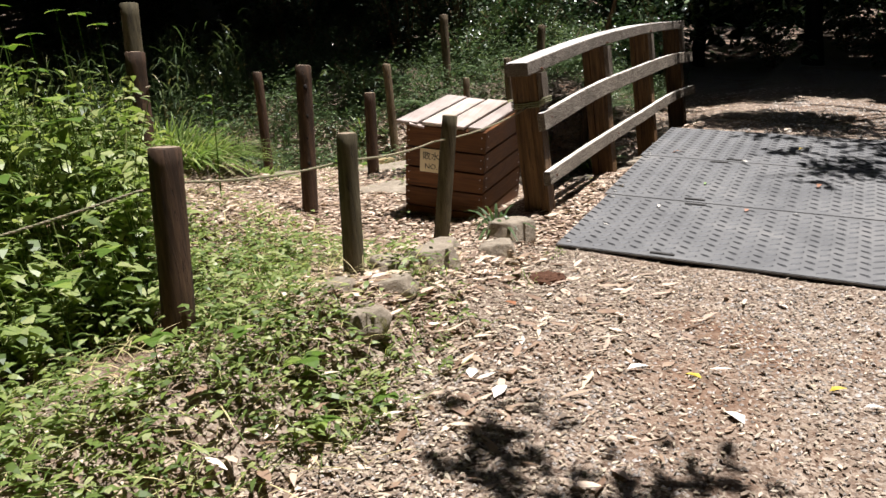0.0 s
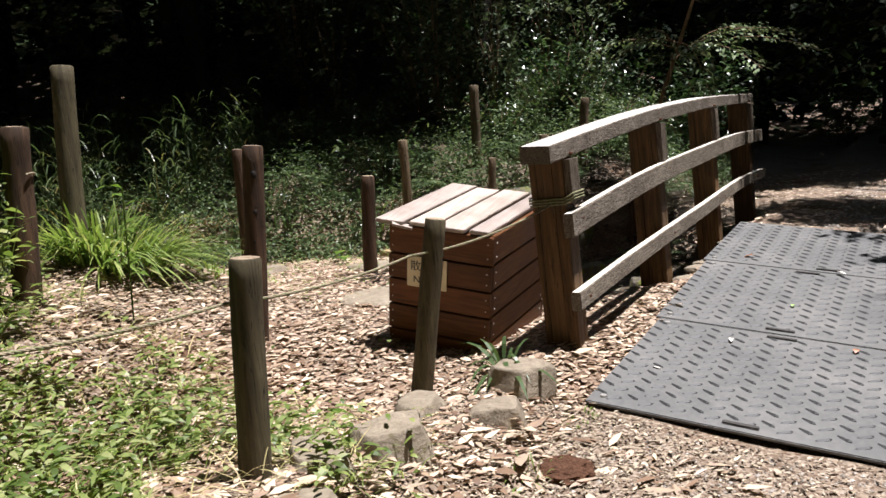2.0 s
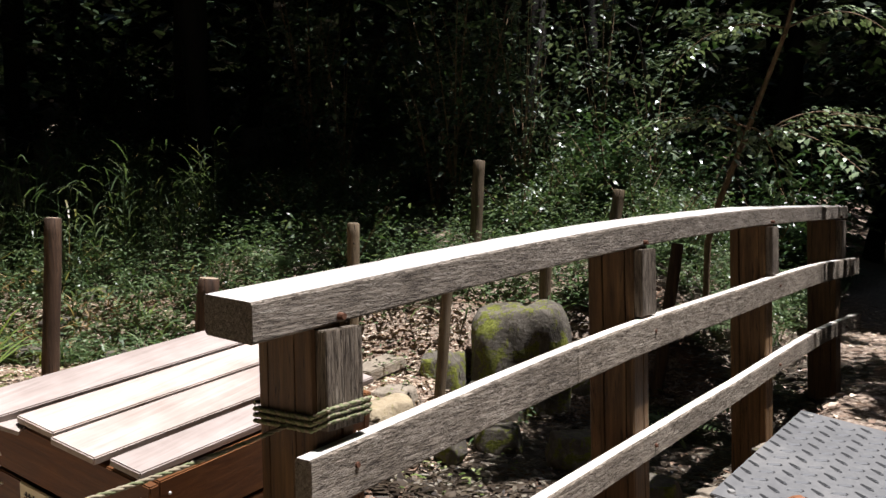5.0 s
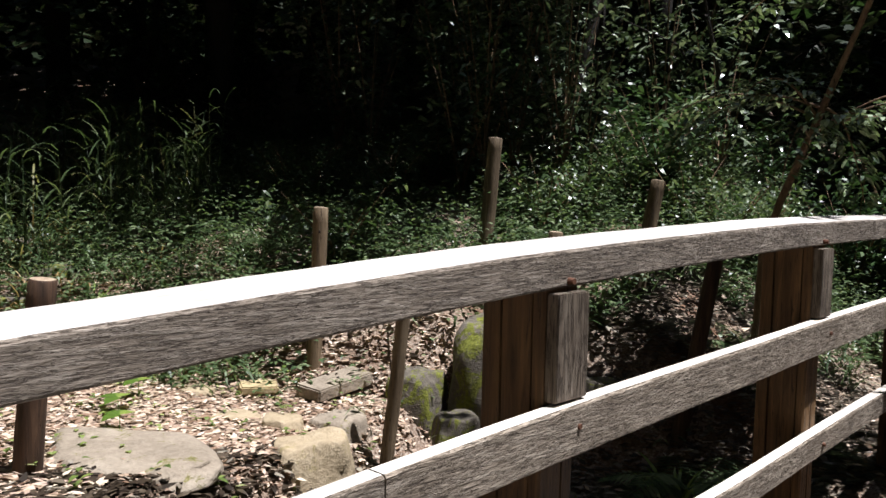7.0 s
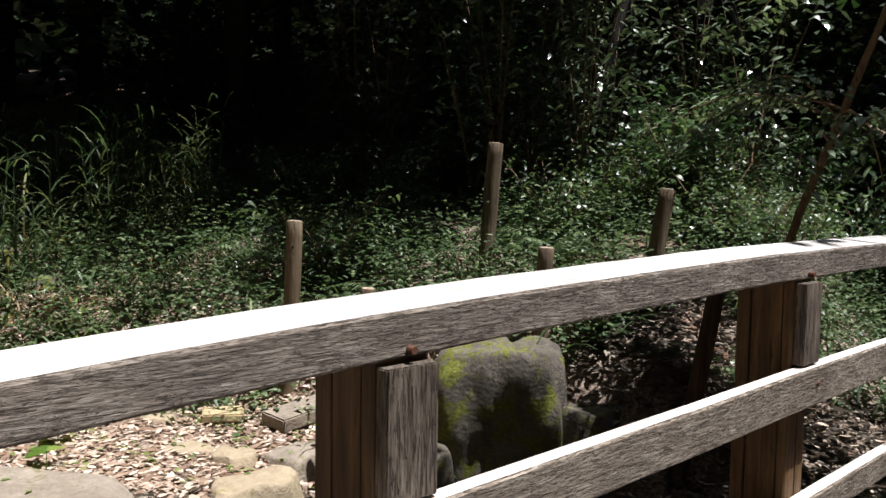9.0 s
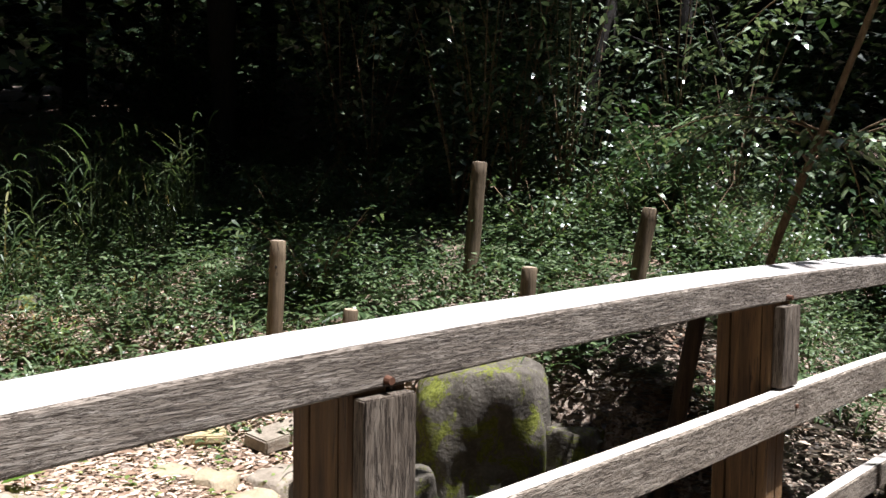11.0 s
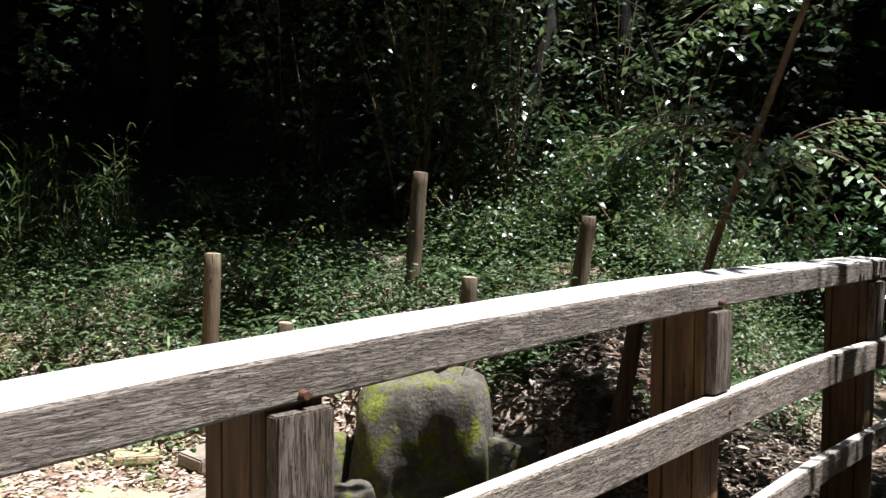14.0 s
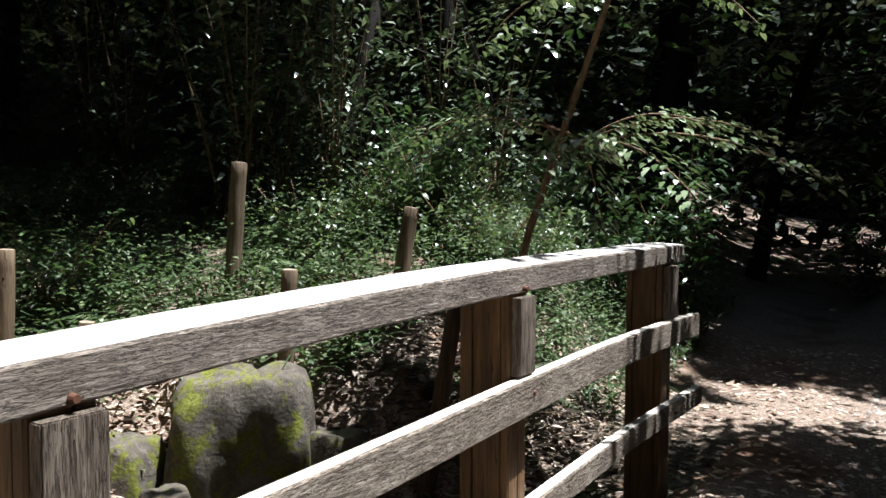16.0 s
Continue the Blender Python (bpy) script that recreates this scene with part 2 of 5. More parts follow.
M_SHRUB = leaf("shrub_leaf", [(0.0, (0.025, 0.05, 0.02)), (0.6, (0.055, 0.10, 0.04)), (1.0, (0.12, 0.18, 0.08))], 0.25, 0.28)
# Whitish greens: the bright sheen on these leaves is put into the colour.
M_SAPLEAF = leaf("sheen_pale_leaf", [(0.0, (0.12, 0.18, 0.08)), (0.6, (0.28, 0.34, 0.21)), (1.0, (0.54, 0.59, 0.45))], 0.15, 0.25)
# Glossy leaves; the grey-white end of the ramp paints their glints.
M_GLOSS = leaf("glint_pale_glossy_leaf", [(0.0, (0.045, 0.065, 0.04)), (0.6, (0.11, 0.145, 0.095)), (1.0, (0.34, 0.38, 0.29))], 0.15, 0.22)
# Near-black leaf: the shade deep in the wood is put into its colour.
M_DEEP = leaf("deep_shade_leaf", [(0.0, (0.008, 0.014, 0.006)), (1.0, (0.025, 0.04, 0.016))], 0.12, 0.5)
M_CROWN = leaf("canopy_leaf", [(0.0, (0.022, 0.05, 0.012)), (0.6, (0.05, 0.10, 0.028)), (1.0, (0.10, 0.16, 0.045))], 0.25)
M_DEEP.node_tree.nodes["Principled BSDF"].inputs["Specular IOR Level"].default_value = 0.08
# Backdrop colour near black: it holds the shade of the distant woods.
M_WOODS = plain("far_shade_woods", (0.003, 0.0045, 0.0022), 1.0, 0, 0.6, 0.6)
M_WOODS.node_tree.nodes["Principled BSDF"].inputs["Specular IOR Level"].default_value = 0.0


# ---- mesh helpers ----
def rnd(a, b):
    return random.uniform(a, b)


def smooth(a, b, v):
    t = min(1.0, max(0.0, (v - a) / (b - a)))
    return t * t * (3 - 2 * t)


def lerp_list(v, pts):
    return float(np.interp(v, [p[0] for p in pts], [p[1] for p in pts]))


def mesh_of(name, verts, faces, mat, shade=False):
    me = bpy.data.meshes.new(name)
    me.from_pydata([tuple(v) for v in verts], [], faces)
    if mat:
        me.materials.append(mat)
    if shade:
        me.shade_smooth()
    me.update()
    return me


def part(name, bm, material, parent, label="", smooth_shade=False):
    me = bm
    if isinstance(bm, bmesh.types.BMesh):
        me = bpy.data.meshes.new(name)
        bm.to_mesh(me)
        bm.free()
    if material and not me.materials:
        me.materials.append(material)
    if smooth_shade:
        me.shade_smooth()
    ob = new(name, me)
    ob.parent = parent
    if label:
        ob["label"] = label
    return ob


def empty(name, label, category, group="", at=(0, 0, 0), kind=""):
    ob = new(name)
    ob.empty_display_size = 0.1
    ob.matrix_world = Matrix.Translation(at)
    return tagged(ob, label, category, group, kind)


def slab(x0, x1, y0, y1, z0, z1, bevel=0.006, jitter=0.0):
    """A board or block with rounded edges."""
    bm = bmesh.new()
    bmesh.ops.create_cube(bm, size=1, matrix=Matrix.LocRotScale(((x0 + x1) / 2, (y0 + y1) / 2, (z0 + z1) / 2), None, (x1 - x0, y1 - y0, z1 - z0)))
    if jitter:
        for v in bm.verts:
            v.co += Vector((rnd(-jitter, jitter), rnd(-jitter, jitter), rnd(-jitter, jitter)))
    if bevel:
        bmesh.ops.bevel(bm, geom=bm.edges[:], offset=bevel, segments=2, affect="EDGES", clamp_overlap=True)
    return bm


def tube_data(points, radii, sides=8, cap=True, wobble=0.0):
    """Rings along a line of points: vertices and faces."""
    pts = [Vector(p) for p in points]
    verts, faces = [], []
    ref = Vector((0.31, 0.17, 0.93))
    for i, p in enumerate(pts):
        d = (pts[min(i + 1, len(pts) - 1)] - pts[max(i - 1, 0)]).normalized()
        if abs(d.dot(ref)) > 0.96:
            ref = Vector((0.9, 0.1, 0.2))
        a = d.cross(ref).normalized()
        b = d.cross(a)
        r = radii[i] if hasattr(radii, "__len__") else radii
        for k in range(sides):
            t = 2 * math.pi * k / sides
            rr = r * (1 + wobble * noise.noise(Vector((p.x * 3 + math.cos(t), p.y * 3 + math.sin(t), p.z * 4))))
            verts.append(p + (a * math.cos(t) + b * math.sin(t)) * rr)
    for i in range(len(pts) - 1):
        for k in range(sides):
            n = (k + 1) % sides
            faces.append((i * sides + k, i * sides + n, (i + 1) * sides + n, (i + 1) * sides + k))
    if cap:
        faces.append(tuple(range(sides)))
        faces.append(tuple((len(pts) - 1) * sides + k for k in reversed(range(sides))))
    return verts, faces


class Bag:
    """Collects many leaves or blades as arrays for one mesh."""

    def __init__(self):
        self.v, self.f, self.n = [], [], 0

    def raw(self, verts, faces):
        self.v.extend(tuple(v) for v in verts)
        self.f.extend(tuple(i + self.n for i in f) for f in faces)
        self.n += len(verts)

    def leaf(self, p, d, length, width, normal=None, droop=0.25, fold=0.25, pointed=0.7):
        d = d.normalized()
        nrm = normal or Vector((0, 0, 1))
        s = d.cross(nrm)
        s = s.normalized() if s.length > 1e-4 else Vector((1, 0, 0))
        up = s.cross(d)
        w = width * 0.5
        out = []
        for u, k in ((0, 0), (0.3, 0.9), (0.65, pointed), (1, 0)):
            c = p + d * (length * u) - Vector((0, 0, droop * length * u * u))
            if k:
                lift = up * (fold * w * k)
                out += [c + s * (w * k) + lift, c - s * (w * k) + lift]
            else:
                out.append(c)
        self.raw(out, [(0, 1, 2), (1, 3, 4, 2), (3, 5, 4)])

    def blade(self, p, d, length, width, droop=0.6, steps=4):
        d = d.normalized()
        s = d.cross(Vector((0, 0, 1)))
        s = s.normalized() if s.length > 1e-3 else Vector((math.cos(p.x * 99), math.sin(p.x * 99), 0))
        out, faces = [], []
        for i in range(steps):
            u = i / steps
            c = p + d * (length * u) - Vector((0, 0, droop * length * u * u)) + Vector((d.x, d.y, 0)) * (droop * 0.5 * length * u * u)
            w = width * 0.5 * (0.75 + 0.5 * u if u < 0.5 else 1.0 - 0.9 * (u - 0.5))
            out += [c + s * w, c - s * w]
        out.append(p + d * length - Vector((0, 0, droop * length)) + Vector((d.x, d.y, 0)) * (droop * 0.5 * length))
        for i in range(steps - 1):
            faces.append((2 * i, 2 * i + 1, 2 * i + 3, 2 * i + 2))
        faces.append((2 * steps - 2, 2 * steps - 1, 2 * steps))
        self.raw(out, faces)

    def mesh(self, name, mat, shade=False):
        return mesh_of(name, self.v, self.f, mat, shade)


def rand_dir(low=-0.2, high=0.8):
    a = rnd(0, 2 * math.pi)
    return Vector((math.cos(a), math.sin(a), rnd(low, high)))


# ---- the lie of the land ----
ALONG = [(-60, -0.2), (-10, -0.1), (-4, 0.0), (-1.5, 0.02), (-0.7, 0.0), (-0.1, -0.035), (0.3, -0.03), (1.12, 0.037), (2.12, 0.11), (3.17, 0.18), (3.9, 0.19), (4.5, 0.16), (5.5, 0.04), (6.3, -0.08), (9, -0.1), (14, 0.1), (30, 0.6), (80, 1.0)]


def across(x, y):
    k = 0.14 + 0.06 * smooth(0.0, 0.8, -y)
    if x > 1.7:
        return -k * 1.7 - 0.05 * min(x - 1.7, 3)
    return -k * max(x, -0.6)


def path_z(x, y):
    return lerp_list(y, ALONG) + across(x, y)


def land(x, y):
    """Height of the ground."""
    zp = path_z(x, y)
    edge = 0.12 * smooth(0.5, 2.2, -y)
    w = smooth(edge, edge - 0.42, x) if x < edge else 0.0
    z = zp
    if w > 0:
        zl = 0.08 + 0.24 * smooth(0.3, 2.3, -y) + 0.13 * smooth(-0.7, -1.7, x) + 0.50 * math.exp(-((x + 3.2) ** 2 / 0.85 + (y + 0.05) ** 2 / 0.8)) + 0.36 * math.exp(-((x + 2.3) ** 2 + (y + 1.3) ** 2) / 0.9)
        zl -= 0.15 * smooth(1.8, 3.4, y)
        ch = smooth(1.7, 2.6, y) * smooth(5.2, 4.4, y) * smooth(-2.15, -1.75, x + 0.35 * (y - 2.4))
        zl = zl * (1 - ch) + ch * -0.28
        s = -0.5 * x + 0.87 * y
        hill = 0.45 * smooth(4.6, 5.4, s) + 0.26 * max(0, s - 5.4)
        hill = min(hill, 4.5 + 0.1 * (s - 20) if s > 20 else 99) if s > 20 else hill
        hill *= smooth(-0.65, -1.7 - 0.5 * max(0, y - 5.0), x + 0.08 * max(0, y - 5)) * smooth(1.0, 3.0, y + 0.3 * max(0, -x - 4))
        zl += hill
        z = zp * (1 - w) + zl * w
    if x > 3.2:
        z += 0.35 * (min(x, 14) - 3.2) * smooth(3.2, 5, x)
    if y < -7:
        z += 0.2 * (min(-y, 16) - 7)
    z += 0.018 * noise.noise(Vector((x * 2.1, y * 2.1, 0.3))) + 0.06 * noise.noise(Vector((x * 0.5, y * 0.5, 4.1))) * smooth(0.5, 3, abs(x) + 0.3 * abs(y))
    return z


def axis_steps(lo, hi, fine_lo, fine_hi, step):
    out, v = [], fine_lo
    while v <= fine_hi:
        out.append(v)
        v += step
    g, v = step, fine_hi
    while v < hi:
        g *= 1.22
        v += g
        out.append(v)
    g, v = step, fine_lo
    while v > lo:
        g *= 1.22
        v -= g
        out.insert(0, v)
    return out


def build_ground():
    xs, ys = axis_steps(-300, 300, -6.0, 3.2, 0.075), axis_steps(-300, 300, -4.6, 8.5, 0.075)
    verts = [(x, y, land(x, y)) for y in ys for x in xs]
    n = len(xs)
    faces = [(j * n + i, j * n + i + 1, (j + 1) * n + i + 1, (j + 1) * n + i) for j in range(len(ys) - 1) for i in range(n - 1)]
    return tagged(new("ground", mesh_of("ground", verts, faces, M_GROUND, True)), "brown forest soil with fallen leaves and fine gravel", "ground", kind="structure")


build_ground()


# ---- the plates laid over the bridge ----


def build_plate(y0, y1, x0, x1, label, tie_x):
    """One ribbed ground plate, its raised lugs in herringbone columns, bolts and a tie loop."""
    slope = (lerp_list(y1, ALONG) - lerp_list(y0, ALONG)) / (y1 - y0)
    m = Matrix.Translation((x0, y0, path_z(x0, y0) + 0.012)) @ Matrix(((1, 0, 0, 0), (0, 1, 0, 0), (-0.14, slope, 1, 0), (0, 0, 0, 1)))
    ob = empty("ribbed_plate", label, "ground plate", "plates over the bridge")
    w, d = x1 - x0, y1 - y0
    bm = slab(0, w, 0.004, d - 0.004, 0, 0.016, 0.004)
    bm.transform(m)
    part("sheet", bm, M_PLATE, ob)
    lug = bmesh.new()
    vs = []
    for u, h in ((-0.036, 0.0), (-0.024, 0.006), (0.024, 0.006), (0.036, 0.0)):
        for sgn, zz in ((-1, 0.0), (0, 1.0), (1, 0.0)):
            half = 0.0095 if h else 0.002
            vs.append(lug.verts.new((u, sgn * half, h * zz)))
    for i in range(3):
        for k in range(2):
            lug.faces.new((vs[i * 3 + k], vs[(i + 1) * 3 + k], vs[(i + 1) * 3 + k + 1], vs[i * 3 + k + 1]))
    me = bpy.data.meshes.new("lug")
    lug.to_mesh(me)
    lug.free()
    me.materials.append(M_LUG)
    cols, rows = int(w / 0.066), int(d / 0.092)
    px, py = w / cols, d / rows
    rest = Bag()
    for c in range(cols):
        for r in range(rows):
            x, y = (c + 0.5) * px, (r + 0.5 + (0.25 if c % 2 else -0.25)) * py
            if not 0.04 < y < d - 0.04:
                continue
            q = m @ Matrix.Translation((x, y, 0.0162)) @ Matrix.Rotation(radians(35 if c % 2 else -35), 4, "Z")
            if c < 300 // rows:
                o = new("lug", me)
                o.parent = ob
                o.matrix_basis = q
            else:
                rest.raw([q @ v.co for v in me.vertices], [tuple(p.vertices) for p in me.polygons])
    far = part("lugs", rest.mesh("lugs", M_LUG), None, ob, "raised lugs darkened for their shaded sides")
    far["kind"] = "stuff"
    for bx, by in ((0.06, 0.07), (w - 0.06, 0.07), (0.06, d - 0.07), (w * 0.5, d - 0.06)):
        bm = bmesh.new()
        bmesh.ops.create_cone(bm, cap_ends=True, segments=14, radius1=0.017, radius2=0.013, depth=0.009, matrix=m @ Matrix.Translation((bx, by, 0.02)))
        part("bolt_head", bm, M_BOLT, ob, "flat steel bolt head")
    # Slots are raised black bars; the shade inside the opening is their colour.
    for ty in (0.055, d - 0.055):
        bm = slab(tie_x - 0.07, tie_x + 0.07, ty - 0.014, ty + 0.014, 0.0162, 0.024, 0.004)
        bm.transform(m)
        part("hand_slot", bm, M_INK_AND_SHADE, ob, "hand slot, its shaded opening painted black")
    return ob


X_RIGHT = 2.45
build_plate(-0.02, 1.12, -0.05, X_RIGHT, "grey ribbed ground plate at the foot of the bridge", 0.62)
build_plate(1.125, 2.30, -0.075, X_RIGHT, "grey ribbed ground plate over the middle of the bridge", 0.62)
build_plate(2.305, 3.55, -0.10, X_RIGHT, "grey ribbed ground plate strewn with leaves and shade", 0.75)


# ---- the bridge's wooden handrail ----
def rail_x(y):
    return -0.243 - 0.022 * max(0.0, min(y, 5.8) - 3.0)


R1 = [(0.32, 1.072), (0.98, 1.121), (1.5, 1.152), (1.85, 1.173), (2.3, 1.190), (2.7, 1.200), (3.1, 1.214), (3.85, 1.219), (4.6, 1.217), (5.6, 1.21)]
R2 = [(0.418, 0.747), (1.0, 0.79), (1.5, 0.824), (2.05, 0.847), (2.75, 0.862), (3.1, 0.87), (3.8, 0.881), (4.6, 0.884), (5.7, 0.85)]
R3 = [(0.43, 0.367), (1.0, 0.395), (1.55, 0.418), (2.75, 0.455), (3.8, 0.482), (4.6, 0.492), (5.8, 0.45)]


def curve_z(y, pts):
    """A soft line through the points."""
    return sum(lerp_list(y + k, pts) * w for k, w in ((-0.35, 0.25), (0, 0.5), (0.35, 0.25))) if pts[0][0] + 0.35 < y < pts[-1][0] - 0.35 else lerp_list(y, pts)


def rail_mesh(y0, y1, pts, off0, off1, height, steps=40, tilt=0.0):
    """A bowed timber along y; its section is a box with eased edges."""
    e = 0.006
    verts, faces = [], []
    for i in range(steps + 1):
        y = y0 + (y1 - y0) * i / steps
        x, z = rail_x(y), curve_z(y, pts)
        xa, xb, za, zb = x + off0, x + off1, z - height, z
        j = 0.0016 * noise.noise(Vector((y * 9, pts[0][1] * 7, 0)))
        for vx, vz in ((xa + e, za), (xb - e, za), (xb, za + e), (xb, zb - e), (xb - e, zb), (xa + e, zb), (xa, zb - e), (xa, za + e)):
            verts.append((vx + j, y, vz + j + tilt * (xb - vx) / (xb - xa)))
    for i in range(steps):
        for k in range(8):
            n = (k + 1) % 8
            faces.append((i * 8 + k, (i + 1) * 8 + k, (i + 1) * 8 + n, i * 8 + n))
    faces.append(tuple(range(8)))
    faces.append(tuple(steps * 8 + k for k in reversed(range(8))))
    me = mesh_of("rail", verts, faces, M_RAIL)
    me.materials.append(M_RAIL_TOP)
    # Upward faces get the whiter material, which paints sunlight on them.
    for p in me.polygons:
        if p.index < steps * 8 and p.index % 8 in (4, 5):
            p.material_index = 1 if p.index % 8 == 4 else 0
    return me


def cracked_post(x0, x1, y0, y1, z0, z1, seed):
    """A square post whose faces are split by narrow upright drying cracks."""
    rng = random.Random(seed)
    ring = []
    for (ax, ay), (bx, by), cuts in (((x0, y0), (x1, y0), 2), ((x1, y0), (x1, y1), 1), ((x1, y1), (x0, y1), 0), ((x0, y1), (x0, y0), 0)):
        d = Vector((bx - ax, by - ay, 0))
        n = Vector((-d.y, d.x, 0)).normalized()
        u = d.normalized()
        a = Vector((ax, ay, 0))
        ring.append((a + u * 0.006, 0))
        for k in range(cuts):
            c = a + d * ((k + rng.uniform(0.3, 0.7)) / cuts)
            wd = rng.uniform(0.0018, 0.004)
            ring += [(c - u * wd, 1), (c + n * rng.uniform(0.012, 0.025), 2), (c + u * wd, 1)]
        ring.append((Vector((bx, by, 0)) - u * 0.006, 0))
    verts, faces, steps, m = [], [], 18, len(ring)
    for i in range(steps + 1):
        z = z0 + (z1 - z0) * i / steps
        for p, kind in ring:
            q = Vector((p.x, p.y, z))
            if kind:
                w = 0.007 * noise.noise(Vector((z * 2.2 + seed, p.x * 3, p.y * 3)))
                q += Vector((w if abs(p.y - y0) < 0.03 else 0, 0 if abs(p.y - y0) < 0.03 else w, 0))
            verts.append(q)
    for i in range(steps):
        for k in range(m):
            j = (k + 1) % m
            faces.append((i * m + k, i * m + j, (i + 1) * m + j, (i + 1) * m + k))
    faces.append(tuple(steps * m + k for k in range(m)))
    return mesh_of("post", verts, faces, M_POST)


def build_handrail():
    ob = empty("bridge_handrail", "weathered wooden bridge handrail with three bowed rails on brown posts", "handrail")
    part("top_rail", rail_mesh(0.315, 5.46, R1, -0.150, 0.0, 0.083, 40, 0.011), None, ob, "broad bleached top rail with grey grain, top face whitened as sunlit")
    for pts, off, hh in ((R2, 0.041, 0.116), (R3, 0.036, 0.092)):
        joint = 1.505 if pts is R2 else 2.6
        part("side_rail", rail_mesh(pts[0][0], joint, pts, off - 0.05, off, hh, 14), None, ob, "weathered grey side rail")
        part("side_rail", rail_mesh(joint + 0.004, pts[-1][0] - 0.08, pts, off - 0.05, off, hh, 34), None, ob, "weathered grey side rail")
    for y0, wide, low in ((0.478, 0.12, -0.12), (2.005, 0.125, -0.6), (3.545, 0.115, -0.6), (5.14, 0.14, -0.4)):
        x = rail_x(y0)
        top = curve_z(y0 + 0.07, R1) - 0.084
        part("post", cracked_post(x - 0.19, x - 0.012, y0, y0 + wide, low, top, int(y0 * 10)), None, ob, "brown stained square post with drying cracks")
        low_f = curve_z(y0 + 0.07, R2) + (0.006 if y0 > 1 else 0.03)
        part("filler_board", slab(x - 0.0105, x + 0.022, y0 + 0.006, y0 + wide - 0.004, low_f, top - 0.008, 0.0025), M_FILLER, ob, "grey split filler board")
        for z in (top + 0.03,):
            bm = bmesh.new()
            bmesh.ops.create_cone(bm, cap_ends=True, segments=10, radius1=0.009, radius2=0.007, depth=0.022, matrix=Matrix.Translation((x + 0.004, y0 + 0.07, z - 0.014)) @ Matrix.Rotation(radians(90), 4, "Y"))
            part("bolt", bm, M_RUST, ob, "rusty bolt")
        for pts in (R2, R3):
            zz = curve_z(y0 + 0.07, pts) - 0.05
            bm = bmesh.new()
            bmesh.ops.create_cone(bm, cap_ends=True, segments=10, radius1=0.008, radius2=0.006, depth=0.01, matrix=Matrix.Translation((x + 0.040, y0 + 0.07, zz)) @ Matrix.Rotation(radians(90), 4, "Y"))
            part("bolt", bm, M_RUST, ob, "rusty bolt")
    return ob


build_handrail()


# ---- ropes ----
def rope_line(ends, sag):
    pts = []
    for (a, b), s in zip(zip(ends, ends[1:]), sag):
        a, b = Vector(a), Vector(b)
        n = max(4, int((b - a).length / 0.012))
        for i in range(n):
            t = i / n
            pts.append(a.lerp(b, t) - Vector((0, 0, 4 * s * t * (1 - t))))
    pts.append(Vector(ends[-1]))
    return pts


def twisted(pts, r, mats, parent, pitch=0.055):
    """Three strands laid round each other."""
    run = [0.0]
    for a, b in zip(pts, pts[1:]):
        run.append(run[-1] + (b - a).length)
    for k in range(3):
        line = []
        for i, p in enumerate(pts):
            d = (pts[min(i + 1, len(pts) - 1)] - pts[max(i - 1, 0)]).normalized()
            a = d.cross(Vector((0.1, 0.2, 1))).normalized()
            b = d.cross(a)
            t = 2 * math.pi * (run[i] / pitch + k / 3)
            line.append(p + (a * math.cos(t) + b * math.sin(t)) * r * 0.52)
        v, f = tube_data(line, r * 0.56, 6)
        part("strand", mesh_of("strand", v, f, mats[k % len(mats)], True), None, parent)


def build_ropes():
    ob = empty("fence_rope", "thin twisted rope strung from log post to log post", "rope")
    ends = [(-1.9, -4.0, 0.72), (-0.56, -2.60, 0.87), (-0.45, -2.48, 0.875), (-0.51, -1.50, 0.775), (-0.41, -1.42, 0.775), (-0.57, -0.43, 0.715), (-0.47, -0.31, 0.72), (-0.33, 0.472, 0.79)]
    twisted(rope_line(ends, [0.05, 0, 0.02, 0, 0.015, 0, 0.02]), 0.0054, [M_ROPE, M_ROPE, M_ROPE_GREEN], ob)
    tie = empty("rope_lashing", "rope lashing wound round the bridge post", "rope")
    x, y0 = rail_x(0.478) + 0.016, 0.478
    for turn in range(3):
        z = 0.785 + 0.0135 * turn
        c = [(x - 0.213, y0 - 0.007), (x - 0.03, y0 - 0.007), (x + 0.014, y0), (x + 0.014, y0 + 0.124), (x - 0.02, y0 + 0.128), (x - 0.213, y0 + 0.128), (x - 0.213, y0 - 0.007)]
        pts = rope_line([(a, b, z + 0.012 * i / 6 + (0.02 if 2 <= i <= 3 else 0)) for i, (a, b) in enumerate(c)], [0] * 6)
        twisted(pts, 0.0062, [M_ROPE_GREEN, M_ROPE, M_ROPE_GREEN], tie, 0.03)
    loop = empty("loose_string", "loose pale string looped over a log post", "string")
    pts = [Vector((-2.12 + 0.07 * math.cos(t) - 0.25 * max(0, t - 4.5), -1.05 + 0.075 * math.sin(t) - 0.14 * max(0, t - 4.5), 1.20 + 0.03 * math.sin(t + 1) - 0.10 * max(0, t - 4.5) ** 1.5)) for t in [i * 0.2 for i in range(38)]]
    v, f = tube_data(pts, 0.004, 5)
    part("string", mesh_of("string", v, f, M_ROPE, True), None, loop)


build_ropes()


